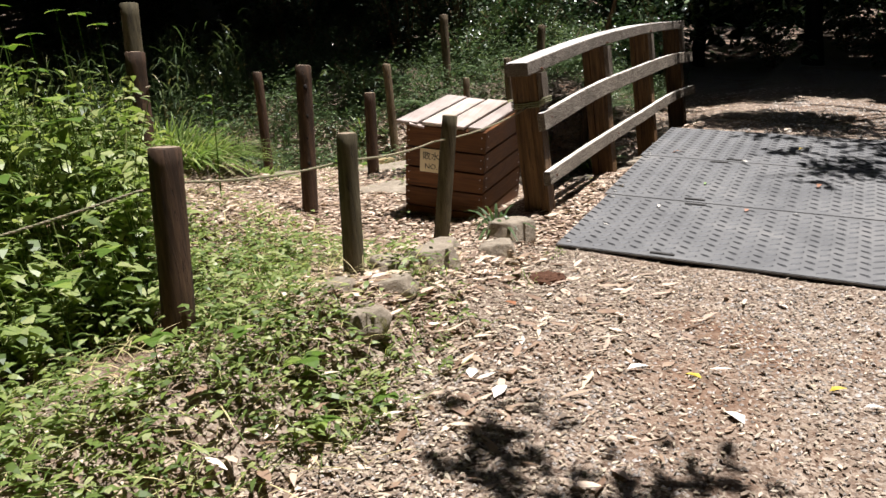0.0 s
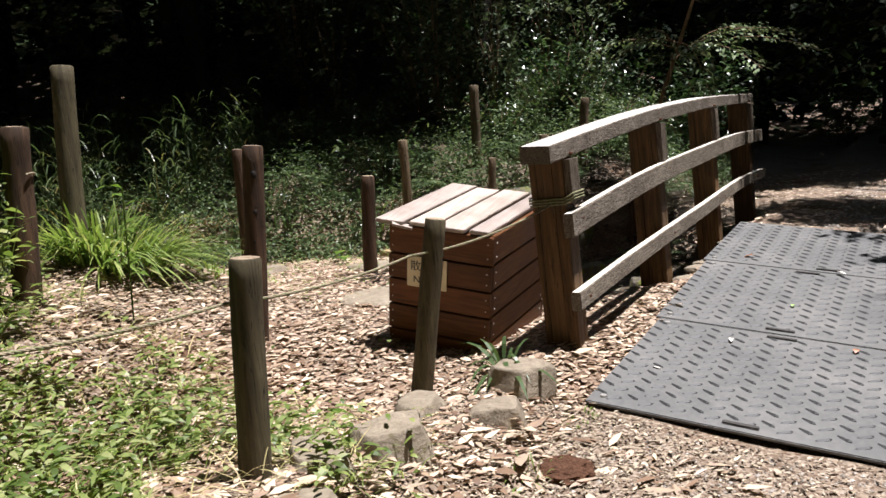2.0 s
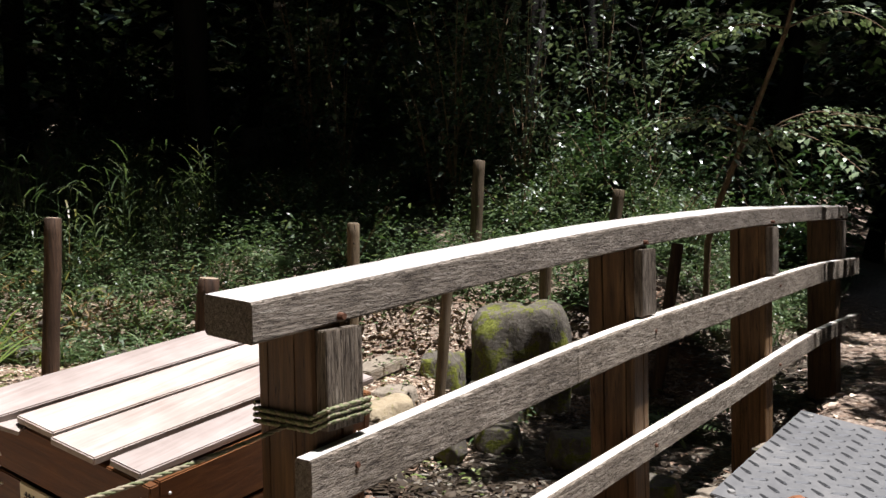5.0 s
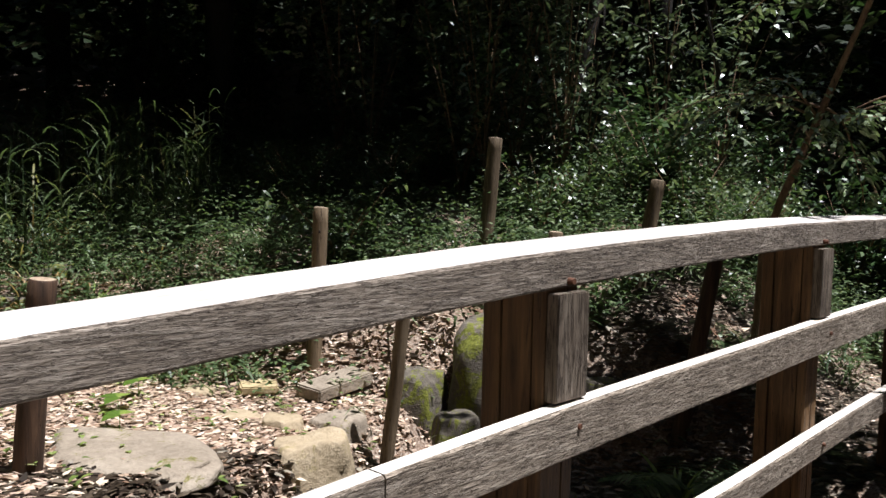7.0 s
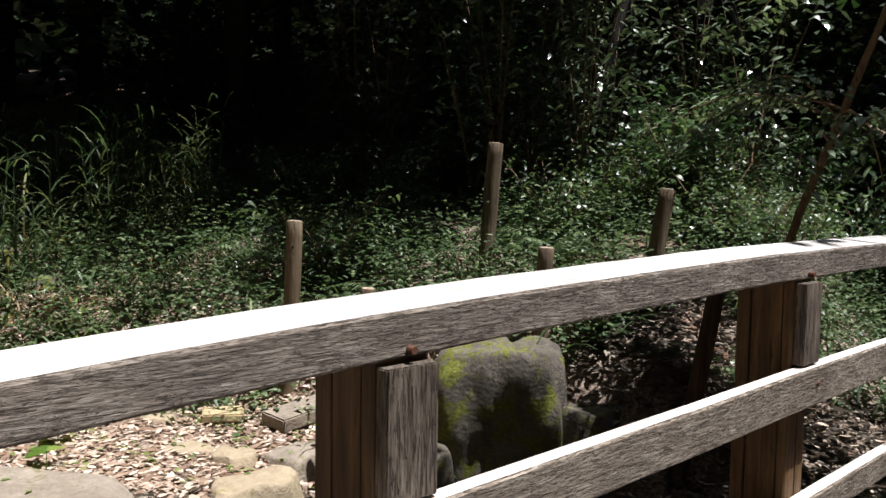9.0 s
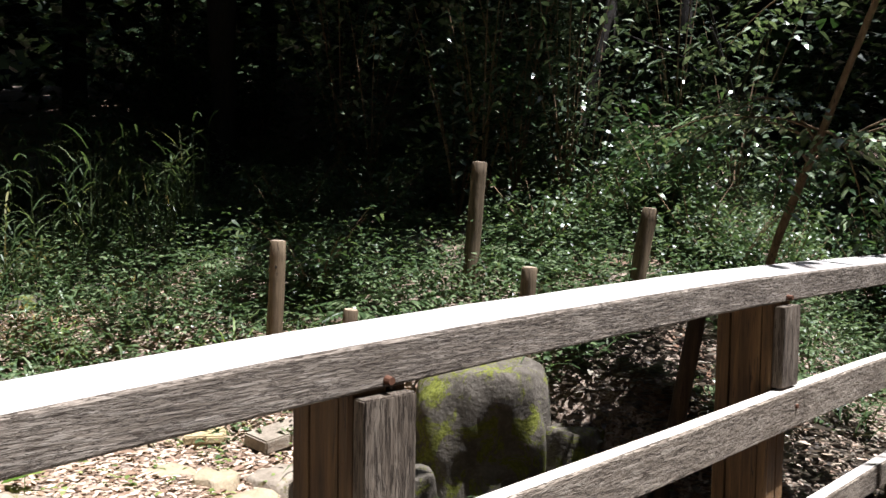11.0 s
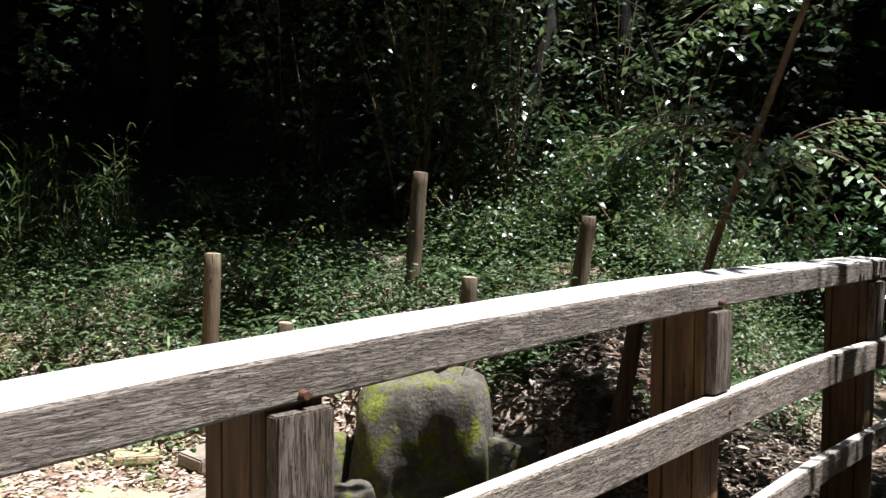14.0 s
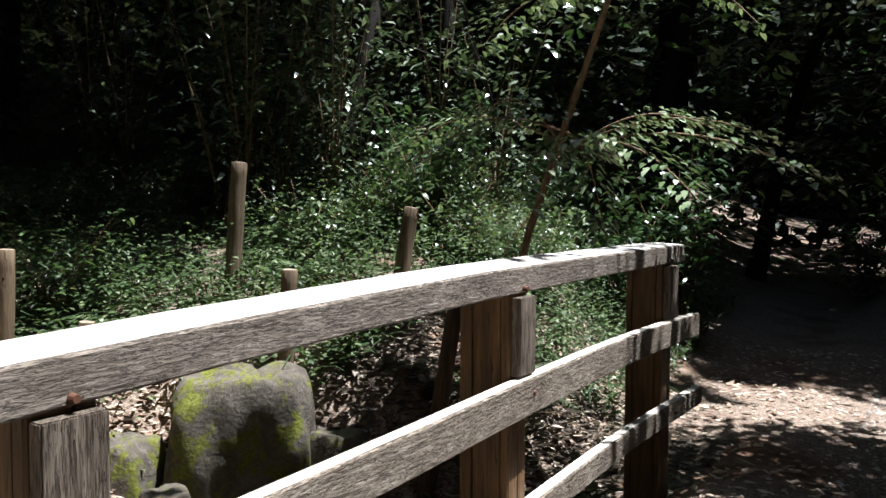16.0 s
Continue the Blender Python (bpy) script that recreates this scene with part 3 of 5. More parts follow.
# ---- log posts ----
def log_post(base, top, r, mat, label, knots=(), taper=0.94):
    """A round post driven into the ground, with a chamfered sawn top."""
    base, top = Vector(base), Vector(top)
    foot = min(base.z, land(base.x, base.y)) - 0.12
    d = (top - base) / (top.z - base.z)
    ob = empty("log_post", label, "post", "log fence posts", (base.x, base.y, base.z))
    inv = Matrix.Translation(-Vector((base.x, base.y, base.z)))
    pts, rad = [], []
    n = 14
    for i in range(n + 1):
        z = foot + (top.z - foot) * i / n
        p = base + d * (z - base.z)
        pts.append(p + Vector((0.005 * noise.noise(p * 3), 0.005 * noise.noise(p * 3 + Vector((5, 0, 0))), 0)))
        rad.append(r * (1 - (1 - taper) * i / n))
    pts.append(pts[-1] + d * 0.007)
    rad.append(rad[-1] * 0.9)
    v, f = tube_data(pts, rad, 20, True, 0.05)
    me = mesh_of("shaft", v, f[:-1], mat, True)
    me.transform(inv)
    part("shaft", me, None, ob)
    c = pts[-1]
    k0 = len(pts) * 20 - 20
    ring = [Vector(q) for q in v[k0:]]
    verts = [c + (q - c) * 1.0 for q in ring] + [c + (q - c) * 0.55 + d * 0.003 for q in ring] + [c + d * 0.002]
    faces = [(k, (k + 1) % 20, 20 + (k + 1) % 20, 20 + k) for k in range(20)] + [(20 + k, 20 + (k + 1) % 20, 40) for k in range(20)]
    me = mesh_of("sawn_top", verts, faces, M_END)
    me.transform(inv)
    part("sawn_top", me, None, ob, "pale weathered sawn top")
    for z, ang, kr in knots:
        p = base + d * (z - base.z)
        out = Vector((math.cos(radians(ang)), math.sin(radians(ang)), 0))
        bm = bmesh.new()
        bmesh.ops.create_uvsphere(bm, u_segments=10, v_segments=6, radius=kr, matrix=Matrix.Translation(p + out * (r * 0.97 - 0.62 * kr) - base) @ Matrix.Diagonal((0.7, 0.85, 1.3, 1)))
        part("knot", bm, M_KNOT, ob, "dark knot hole", True)
    return ob


log_post((-0.526, -2.576, 0.35), (-0.475, -2.521, 0.998), 0.060, M_LOG_BROWN, "dark brown log post among green weeds, carrying the rope")
log_post((-0.502, -1.499, 0.236), (-0.451, -1.454, 0.894), 0.050, M_LOG_GREEN, "greenish treated log post carrying the rope")
log_post((-0.625, -0.395, 0.09), (-0.501, -0.315, 0.84), 0.047, M_LOG_GREEN, "leaning greenish log post before the wooden box")
log_post((-1.627, -0.267, 0.338), (-1.556, -0.187, 1.23), 0.053, M_LOG_BROWN, "brown log post with dark knot holes", [(1.10, -45, 0.020), (0.92, -40, 0.021), (0.78, -48, 0.015), (0.62, -42, 0.021)])
log_post((-3.34, 1.44, 0.21), (-3.304, 1.48, 1.245), 0.046, M_LOG_BROWN, "brown log post at the edge of the weeds")
log_post((-2.356, 1.659, 0.115), (-2.29, 1.712, 0.941), 0.053, M_LOG_BROWN, "short dark brown log post behind the box")
log_post((-3.206, -0.081, 0.73), (-3.154, 0.006, 1.839), 0.069, M_LOG_GREEN, "tall weathered log post beside the grass clump", [(1.10, -45, 0.02)])
log_post((-2.147, -1.082, 0.70), (-2.104, -1.024, 1.423), 0.060, M_LOG_BROWN, "tall dark log post behind the weeds")
log_post((-3.298, 3.675, 0.087), (-3.272, 3.71, 1.162), 0.049, M_LOG_PALE, "pale log post beside the stone slabs", [(1.02, -40, 0.010), (0.86, -45, 0.008)])
log_post((-2.219, 3.321, -0.16), (-2.147, 3.399, 0.914), 0.036, M_LOG_PALE, "thin leaning pale log post below the bridge")
log_post((-2.21, 4.615, 0.30), (-2.181, 4.64, 1.048), 0.047, M_LOG_PALE, "short pale log post behind the mossy boulder")
log_post((-3.343, 5.303, 0.70), (-3.295, 5.352, 1.68), 0.057, M_LOG_PALE, "tall grey log post among hillside plants")
log_post((-2.15, 5.60, 0.80), (-2.09, 5.66, 1.38), 0.052, M_LOG_PALE, "weathered log stump post among hillside plants")
log_post((-1.35, 4.82, 0.3), (-1.27, 4.89, 0.97), 0.044, M_LOG_BROWN, "dark log post standing behind the handrail")


# ---- the wooden box over the water tap ----
def build_box():
    """A box knocked out of square: front along ex, sides along a slanted y."""
    ex = Vector((0.967, 0.156, -0.205)).normalized()
    ey = Vector((-0.1444, 0.9796, 0.1398))
    ey = (ey - ex * ey.dot(ex)).normalized()
    ez = ex.cross(ey)
    m = Matrix((ex, ey, ez)).transposed().to_4x4()
    w, d, h = 0.546, 0.70, 0.70
    m.translation = Vector((-1.090, 0.195, 0.775)) - ez * h
    slant = Matrix.Identity(4)
    slant[0][1] = 0.133
    ob = empty("wooden_box", "reddish brown slatted wooden box with bleached lid and small sign", "box")
    ob.matrix_world = m

    def board(*a):
        bm = slab(*a)
        bm.transform(slant)
        return bm

    # Solid black block: paints the shade seen in the gaps between slats.
    part("lining", board(0.026, w - 0.026, 0.026, d - 0.026, 0.01, h - 0.02, 0.004), M_INK_AND_SHADE, ob, "black block painting the shade behind the slats")
    rows = [(0.0, 0.132), (0.142, 0.272), (0.282, 0.412), (0.422, 0.548), (0.558, h)]
    for z0, z1 in rows:
        for side in range(4):
            j = rnd(-0.004, 0.004)
            if side == 0:
                bm, mt = board(0.0 + j, w + j, 0.0, 0.024, z0, z1, 0.003), M_BOX
            elif side == 1:
                bm, mt = board(0.0, w, d - 0.024, d, z0, z1, 0.003), M_BOX
            elif side == 2:
                bm, mt = board(0.0, 0.024, 0.026, d - 0.026, z0, z1, 0.003), M_BOX_SIDE
            else:
                bm, mt = board(w - 0.024, w, 0.026, d - 0.026, z0 + 0.003, z1 + 0.003, 0.003), M_BOX_SIDE
            o = part("plank", bm, mt, ob)
            if side in (0, 3):
                for e in (0.04, 0.96):
                    for zz in (z0 + 0.035, z1 - 0.035):
                        bm = bmesh.new()
                        yy = -0.0005 if side == 0 else 0.026 + (d - 0.052) * e
                        loc = (w * e, yy, zz) if side == 0 else (w + 0.0005 + 0.133 * yy, yy, zz)
                        bmesh.ops.create_uvsphere(bm, u_segments=8, v_segments=5, radius=0.0042, matrix=Matrix.Translation(loc))
                        part("nail", bm, M_NAIL, o)
    lid = part("lid", board(0.02, w - 0.02, 0.02, d - 0.02, h - 0.015, h + 0.004, 0.003), M_BOX_SIDE, ob, "wooden lid under bleached boards")
    x = -0.052
    for i, (bw, f0, z) in enumerate(((0.165, -0.042, 0.014), (0.150, -0.012, 0.010), (0.165, -0.030, 0.012), (0.115, -0.006, 0.006))):
        bm = board(x, x + bw - 0.017, f0, d + 0.05 - 0.02 * (i % 2), h + 0.006, h + 0.026, 0.003)
        bm.transform(Matrix.Translation((0, 0, z * 0.6)) @ Matrix.Rotation(radians(rnd(-0.4, 0.4)), 4, "Z"))
        part("lid_board", bm, M_LID, lid, "sun-bleached lid board")
        x += bw
    bm = bmesh.new()
    bmesh.ops.create_cube(bm, size=1, matrix=Matrix.LocRotScale((0.085, -0.03, h + 0.012), Euler((0.1, 0.25, 0.5)), (0.10, 0.04, 0.012)))
    part("lid_splinter", bm, M_LID, lid, "broken splinter of lid wood")
    sign = part("sign", slab(0.104, 0.318, -0.008, -0.001, h - 0.31, h - 0.148, 0.002), M_SIGN, ob, "cream sign with black characters")
    for text, size, x0, z0 in (("散水栓", 0.060, 0.120, h - 0.217), ("NO.10", 0.050, 0.138, h - 0.285)):
        cu = bpy.data.curves.new("lettering", "FONT")
        cu.body, cu.size, cu.extrude = text, size, 0.0006
        tmp = new("lettering_source", cu)
        bpy.context.view_layer.update()
        me = bpy.data.meshes.new_from_object(tmp.evaluated_get(bpy.context.evaluated_depsgraph_get()))
        bpy.data.objects.remove(tmp)
        me.transform(Matrix.Translation((x0, -0.0092, z0)) @ Matrix.Rotation(radians(90), 4, "X"))
        me.materials.clear()
        me.materials.append(M_INK_AND_SHADE)
        part("lettering", me, None, sign, "black lettering")
    return ob


build_box()


# ---- stones ----
def rock_mesh(name, size, mat, seed, flat=0.55, rough=0.28, sub=4):
    bm = bmesh.new()
    bmesh.ops.create_icosphere(bm, subdivisions=sub, radius=1)
    for v in bm.verts:
        p = v.co.copy()
        k = 1 + rough * noise.noise(p * 1.3 + Vector((seed, 0, 0))) + 0.10 * noise.noise(p * 3.4 + Vector((0, seed, 0))) + 0.03 * noise.noise(p * 9 + Vector((0, 0, seed)))
        q = p * k
        q.z = min(q.z, flat + 0.10 * noise.noise(p * 2 + Vector((seed, seed, 0))))
        for a in (0.7, 2.3, 3.9, 5.1):
            n = Vector((math.cos(a + seed), math.sin(a + seed), 0.25))
            over = q.dot(n) - 0.78
            if over > 0:
                q -= n * over * 0.75
        v.co = Vector((q.x * size[0], q.y * size[1], q.z * size[2]))
    me = bpy.data.meshes.new(name)
    bm.to_mesh(me)
    bm.free()
    me.materials.append(mat)
    me.shade_smooth()
    return me


def rock(x, y, z, size, mat, label, seed, name="rock", turn=0.0, group="", flat=0.6, sub=4):
    o = new(name, rock_mesh(name, size, mat, seed, flat, sub=sub))
    o.matrix_world = Matrix.Translation((x, y, z)) @ Matrix.Rotation(radians(turn), 4, "Z")
    return tagged(o, label, "rock", group)


for i, (x, y, sx, sy, sz) in enumerate(((-0.31, -0.10, 0.16, 0.14, 0.17), (-0.23, -0.47, 0.125, 0.10, 0.11), (-0.32, -1.05, 0.17, 0.14, 0.15), (-0.52, -0.58, 0.15, 0.11, 0.10), (-0.40, -1.32, 0.17, 0.11, 0.11), (-0.12, -2.05, 0.12, 0.10, 0.10), (-0.22, -1.62, 0.12, 0.09, 0.08), (-0.31, -1.90, 0.10, 0.08, 0.07))):
    rock(x, y, land(x, y) + sz * 0.06, (sx, sy, sz), M_STONE, "grey rounded edging stone half sunk in the leaves", 3.1 * i + 0.7, "edging_stone", 37 * i, "stones edging the path")
def build_boulder(x, y, z, size, turn):
    """A blunt block with a flat top that juts a little over its sides."""
    bm = bmesh.new()
    bmesh.ops.create_icosphere(bm, subdivisions=5, radius=1)
    for v in bm.verts:
        p = v.co.copy()
        q = p / (abs(p.x) ** 4 + abs(p.y) ** 4 + abs(p.z) ** 4) ** (1 / 4)
        q *= 0.94 + 0.22 * noise.noise(p * 1.35 + Vector((4.2, 0, 0))) + 0.07 * noise.noise(p * 3.1 + Vector((0, 2.7, 0))) + 0.022 * noise.noise(p * 9) + 0.01 * noise.noise(p * 24)
        k = 1.0 + 0.06 * smooth(-0.9, 0.45, q.z) - 0.14 * smooth(0.6, 0.95, q.z)
        v.co = Vector((q.x * k * size[0], q.y * k * size[1], (min(q.z, 0.80 + 0.09 * noise.noise(p * 2.4)) + 0.04 * q.x) * size[2]))
    o = part("boulder", bm, M_BOULDER, None, "", True)
    o.matrix_world = Matrix.Translation((x, y, z)) @ Matrix.Rotation(radians(turn), 4, "Z")
    tagged(o, "large boulder with a pale flat top and yellow-green moss", "rock")


build_boulder(-2.263, 4.355, 0.01, (0.345, 0.25, 0.65), 44)
rock(-1.93, 4.72, -0.05, (0.26, 0.18, 0.42), M_BOULDER, "dark mossy stone leaning behind the boulder", 14.2, "rock", 44)
WALL = ((-2.29, 2.05, 0.15, 0.33, 0.20, 0.10, 1), (-2.30, 2.47, 0.21, 0.17, 0.22, 0.10, 1), (-2.23, 2.87, 0.17, 0.27, 0.24, 0.12, 1), (-2.50, 3.26, 0.17, 0.20, 0.20, 0.10, 0), (-2.62, 2.98, 0.15, 0.12, 0.14, 0.12, 1), (-2.64, 3.92, 0.22, 0.19, 0.30, 0.20, 2), (-2.17, 3.79, 0.15, 0.15, 0.20, 0.08, 2), (-2.90, 4.18, 0.20, 0.17, 0.22, 0.22, 0), (-3.20, 4.12, 0.18, 0.13, 0.14, 0.18, 0), (-2.78, 2.42, 0.11, 0.09, 0.09, 0.12, 1), (-3.32, 2.75, 0.10, 0.08, 0.07, 0.11, 1), (-2.72, 2.62, 0.10, 0.08, 0.08, 0.12, 1), (-2.05, 3.22, 0.13, 0.12, 0.12, -0.12, 2), (-1.95, 3.62, 0.18, 0.15, 0.16, -0.14, 2), (-1.4, 3.62, 0.20, 0.17, 0.2, -0.12, 2), (-1.1, 2.4, 0.16, 0.14, 0.12, -0.22, 2), (-1.35, 1.75, 0.18, 0.14, 0.14, 0.04, 1), (-0.62, 1.35, 0.16, 0.12, 0.11, 0.0, 0), (-0.75, 3.2, 0.2, 0.16, 0.15, -0.16, 2), (-3.5, 4.25, 0.13, 0.10, 0.10, 0.20, 0), (-2.55, 4.36, 0.14, 0.12, 0.16, 0.0, 2), (-2.42, 4.02, 0.11, 0.10, 0.12, -0.02, 2))
for i, (x, y, sx, sy, sz, tz, k) in enumerate(WALL):
    rock(x, y, tz - sz * 0.52, (sx, sy, sz), (M_STONE, M_STONE_PALE, M_BOULDER)[k], ("grey stone of the low bank wall", "ochre lichen-covered stone of the low bank wall", "mossy stone in the damp bed below the bridge")[k], 1.9 * i + 11, "wall_stone", 7 * (i % 5) - 14, "stones along the bank")
random.seed(17)
for i in range(18):
    y = 0.75 + i * 0.16 + rnd(-0.1, 0.1)
    big = rnd(0, 1) ** 2
    rock(-0.12 + rnd(-0.07, 0.04), y, path_z(-0.1, y) - 0.03 - 0.02 * big, (0.03 + 0.07 * big, 0.03 + 0.06 * big * rnd(0.6, 1.4), 0.022 + 0.028 * big), random.choice((M_STONE, M_STONE, M_BOULDER)), "small flat stone packed beside the plates", 5.3 * i, "packing_stone", rnd(0, 180), "stones along the plates", flat=0.35, sub=3)
rock(-2.3, 2.05, land(-2.3, 2.05) + 0.0, (0.45, 0.32, 0.06), M_STONE, "flat grey stone in the leaves", 3.3, "flat_stone", 15)
rock(-1.75, 0.95, land(-1.75, 0.95), (0.42, 0.30, 0.05), M_STONE, "flat grey stone in the leaves behind the box", 8.3, "flat_stone", 35)
rock(-3.55, 1.75, land(-3.55, 1.75) + 0.02, (0.24, 0.16, 0.09), M_STONE, "grey stone beside a log post", 9.9, "rock", 35)
rock(-5.1, 2.2, land(-5.1, 2.2) + 0.03, (0.3, 0.2, 0.14), M_BOULDER, "mossy stone in the weeds", 4.4, "rock", 5)
rock(-4.6, 2.75, land(-4.6, 2.75) + 0.03, (0.3, 0.18, 0.12), M_BOULDER, "mossy stone in the weeds", 6.4, "rock", 65)
for i, (x, y, k) in enumerate(((-5.9, 3.1, 0.26), (-6.35, 2.9, 0.2), (-5.5, 2.65, 0.2), (-5.75, 3.55, 0.17), (-6.9, 3.2, 0.24))):
    rock(x, y, land(x, y) + 0.01, (k, k * 0.75, k * 0.45), M_BOULDER, "mossy stone before the tall grass", 7.1 * i + 2, "rock", 40 * i, "mossy stones before the grass", sub=3)
for i, (x, y, ang) in enumerate(((-3.42, 2.95, 20), (-3.75, 2.55, 50), (-4.0, 3.0, 10), (-2.85, 2.85, 70))):
    rock(x, y, land(x, y) + 0.0, (0.14, 0.10, 0.04), M_STONE_PALE, "flat ochre stone lying in dry leaves", 2.2 * i + 31, "flat_stone", ang, "flat stones by the wall", sub=3)


def build_brick(x, y, z, turn, size, mat, name, label, tilt=(0, 0)):
    bm = slab(-size[0] / 2, size[0] / 2, -size[1] / 2, size[1] / 2, 0, size[2], 0.008, 0.005)
    bmesh.ops.subdivide_edges(bm, edges=bm.edges[:], cuts=1)
    o = part(name, bm, mat, None)
    o.matrix_world = pose(x, y, z, tilt[0], tilt[1], turn)
    return tagged(o, label, "slab")


build_brick(-3.20, 3.22, 0.115, 62, (0.22, 0.17, 0.045), M_BRICK, "paving_brick", "yellowed paving brick lying in dry leaves")
build_brick(-2.95, 3.58, 0.115, 95, (0.44, 0.20, 0.07), M_STONE, "stone_slab", "grey stone slab resting on the low wall", (4, -5))


# ---- trees ----
def crown_bag(bag, c, rx, ry, rz, count, size, clumps=0.0):
    """Leaves gathered in sprays within a flattened crown."""
    sprays = max(8, int(count / 26))
    for _ in range(sprays):
        a, r, h = rnd(0, 2 * math.pi), math.sqrt(rnd(0, 1)), rnd(-1, 1)
        if clumps and noise.noise(Vector((c.x + r * rx * math.cos(a), c.y + r * ry * math.sin(a), 3.7)) * 0.9) < clumps - 0.5:
            continue
        o = c + Vector((r * rx * math.cos(a), r * ry * math.sin(a), h * rz * math.sqrt(max(0, 1.05 - r * r))))
        d = rand_dir(-0.3, 0.2).normalized()
        ln = rnd(0.35, 0.75)
        for k in range(26):
            u = (k + 1) / 26
            p = o + d * (ln * u) + Vector((rnd(-1, 1), rnd(-1, 1), rnd(-0.5, 0.5))) * 0.13
            side = d.cross(Vector((0, 0, 1))) * (1 if k % 2 else -1)
            bag.leaf(p, d * 0.6 + side + Vector((0, 0, rnd(-0.4, 0.2))), size * rnd(0.7, 1.25), size * 0.5 * rnd(0.8, 1.2), rand_dir(0.8, 2.5).normalized(), 0.25, 0.2)


def build_tree(base, crown, rx, ry, rz, count, size, r0, label, limbs=6, clumps=0.0, mat=None):
    bx, by = base
    bz = land(bx, by) - 0.2
    c = Vector(crown)
    ob = empty("tree", label, "tree", "woodland trees", (bx, by, bz))
    inv = Matrix.Translation((-bx, -by, -bz))
    n, pts, rad = 14, [], []
    for i in range(n + 1):
        t = i / n
        p = Vector((bx, by, bz)).lerp(Vector((c.x, c.y, c.z - rz * 0.3)), t)
        bend = math.sin(t * math.pi)
        p.x += (bx - c.x) * 0.35 * bend * 0.6 + 0.12 * noise.noise(Vector((bx, t * 3, 0)))
        p.y += (by - c.y) * 0.35 * bend * 0.6 + 0.12 * noise.noise(Vector((by, t * 3, 5)))
        pts.append(p)
        rad.append(r0 * (1.25 - 0.25 * min(1, t * 8)) * (1 - 0.75 * t))
    v, f = tube_data(pts, rad, 10, True, 0.12)
    me = mesh_of("trunk", v, f, M_BARK, True)
    me.transform(inv)
    part("trunk", me, None, ob)
    for k in range(limbs):
        a = 2 * math.pi * k / limbs + rnd(-0.3, 0.3)
        s = pts[int(n * rnd(0.6, 0.95))]
        e = c + Vector((math.cos(a) * rx * 0.8, math.sin(a) * ry * 0.8, rnd(-0.3, 0.4) * rz))
        mid = s.lerp(e, 0.5) + Vector((0, 0, 0.25))
        line = [s.lerp(mid, t / 4) if t <= 4 else mid.lerp(e, (t - 4) / 4) for t in range(9)]
        v, f = tube_data(line, [r0 * 0.32 * (1 - 0.1 * t) for t in range(9)], 7)
        me = mesh_of("limb", v, f, M_BARK, True)
        me.transform(inv)
        part("limb", me, None, ob)
    bag = Bag()
    crown_bag(bag, c, rx, ry, rz, count, size, clumps)
    me = bag.mesh("crown", mat or M_CROWN)
    me.transform(inv)
    part("crown", me, None, ob)
    return ob


def shade_at(x, y, h):
    """Where a crown at height h must stand to shade the ground at x, y."""
    return (x + to_sun.x / to_sun.z * h, y + to_sun.y / to_sun.z * h, h)


# Mostly unseen trees added for shade; x and y are the ground they darken.
DENSE = "added tall broadleaf woodland tree, its dense dark crown casting shade"
SPECS = (
    (-2.9, 10.6, 8.0, 3.0, 1300, 0.18, 0.38, (-5.6, 12.6)), (-7.0, 7.6, 8.5, 3.0, 4200, 0.22, 0.2, (-7.2, 9.6)), (-10.2, 4.4, 9.0, 3.0, 4600, 0.24, 0.1, (-9.6, 6.6)),
    (-6.0, 13.5, 8.5, 3.8, 6200, 0.25, 0.0, (-5.6, 14.5)), (0.0, 12.6, 8.0, 3.4, 6200, 0.24, 0.0, (0.4, 14.2)), (-3.4, 12.6, 7.5, 3.0, 5200, 0.24, 0.0, (-3.2, 13.4)), (3.0, 12.4, 7.5, 2.6, 4200, 0.24, 0.0, (5.6, 12.6)), (5.4, 9.0, 7.0, 3.0, 4600, 0.22, 0.15, (5.2, 8.2)),
    (4.0, 4.4, 6.0, 2.1, 2300, 0.17, 0.25, (5.6, 5.2)), (7.5, 1.0, 8.0, 3.4, 5200, 0.24, 0.0, (8.2, 3.6)), (7.2, -4.5, 8.0, 3.2, 5200, 0.24, 0.0, (7.6, -3.0)),
    (-11.5, -2.0, 9.0, 3.6, 5200, 0.24, 0.0, (-10.5, -1.5)), (-8.2, -6.0, 8.0, 3.2, 5200, 0.24, 0.0, (-7.2, -5.8)), (-1.0, -9.8, 8.0, 3.6, 5600, 0.24, 0.0, (0.6, -10.4)),
    (5.4, -9.6, 8.0, 3.4, 5600, 0.24, 0.0, (6.2, -9.2)), (-13.5, 9.5, 10.0, 4.4, 6200, 0.27, 0.0, (-12.5, 10.4)), (-13.5, 2.5, 10.5, 3.6, 5600, 0.27, 0.0, (-13.2, 3.4)),
    (5.6, 14.0, 9.0, 4.2, 6200, 0.27, 0.0, (5.2, 14.6)), (-1.4, 16.5, 9.5, 4.2, 6200, 0.27, 0.0, (-2.2, 16.2)), (10.5, 7.0, 9.0, 4.2, 6200, 0.27, 0.0, (11.0, 6.8)),
    (-6.1, 5.1, 7.0, 1.9, 4600, 0.17, 0.2, (-7.0, 11.8)), (-0.2, 11.0, 7.0, 1.9, 4200, 0.22, 0.0, (3.4, 12.8)),
)
for x, y, h, r, count, size, clumps, base in SPECS:
    build_tree(base, shade_at(x, y, h), r, r, r * 0.34, count, size, rnd(0.14, 0.22), DENSE if clumps < 0.2 else "added slender woodland tree, its open crown casting dapples", 6, clumps)
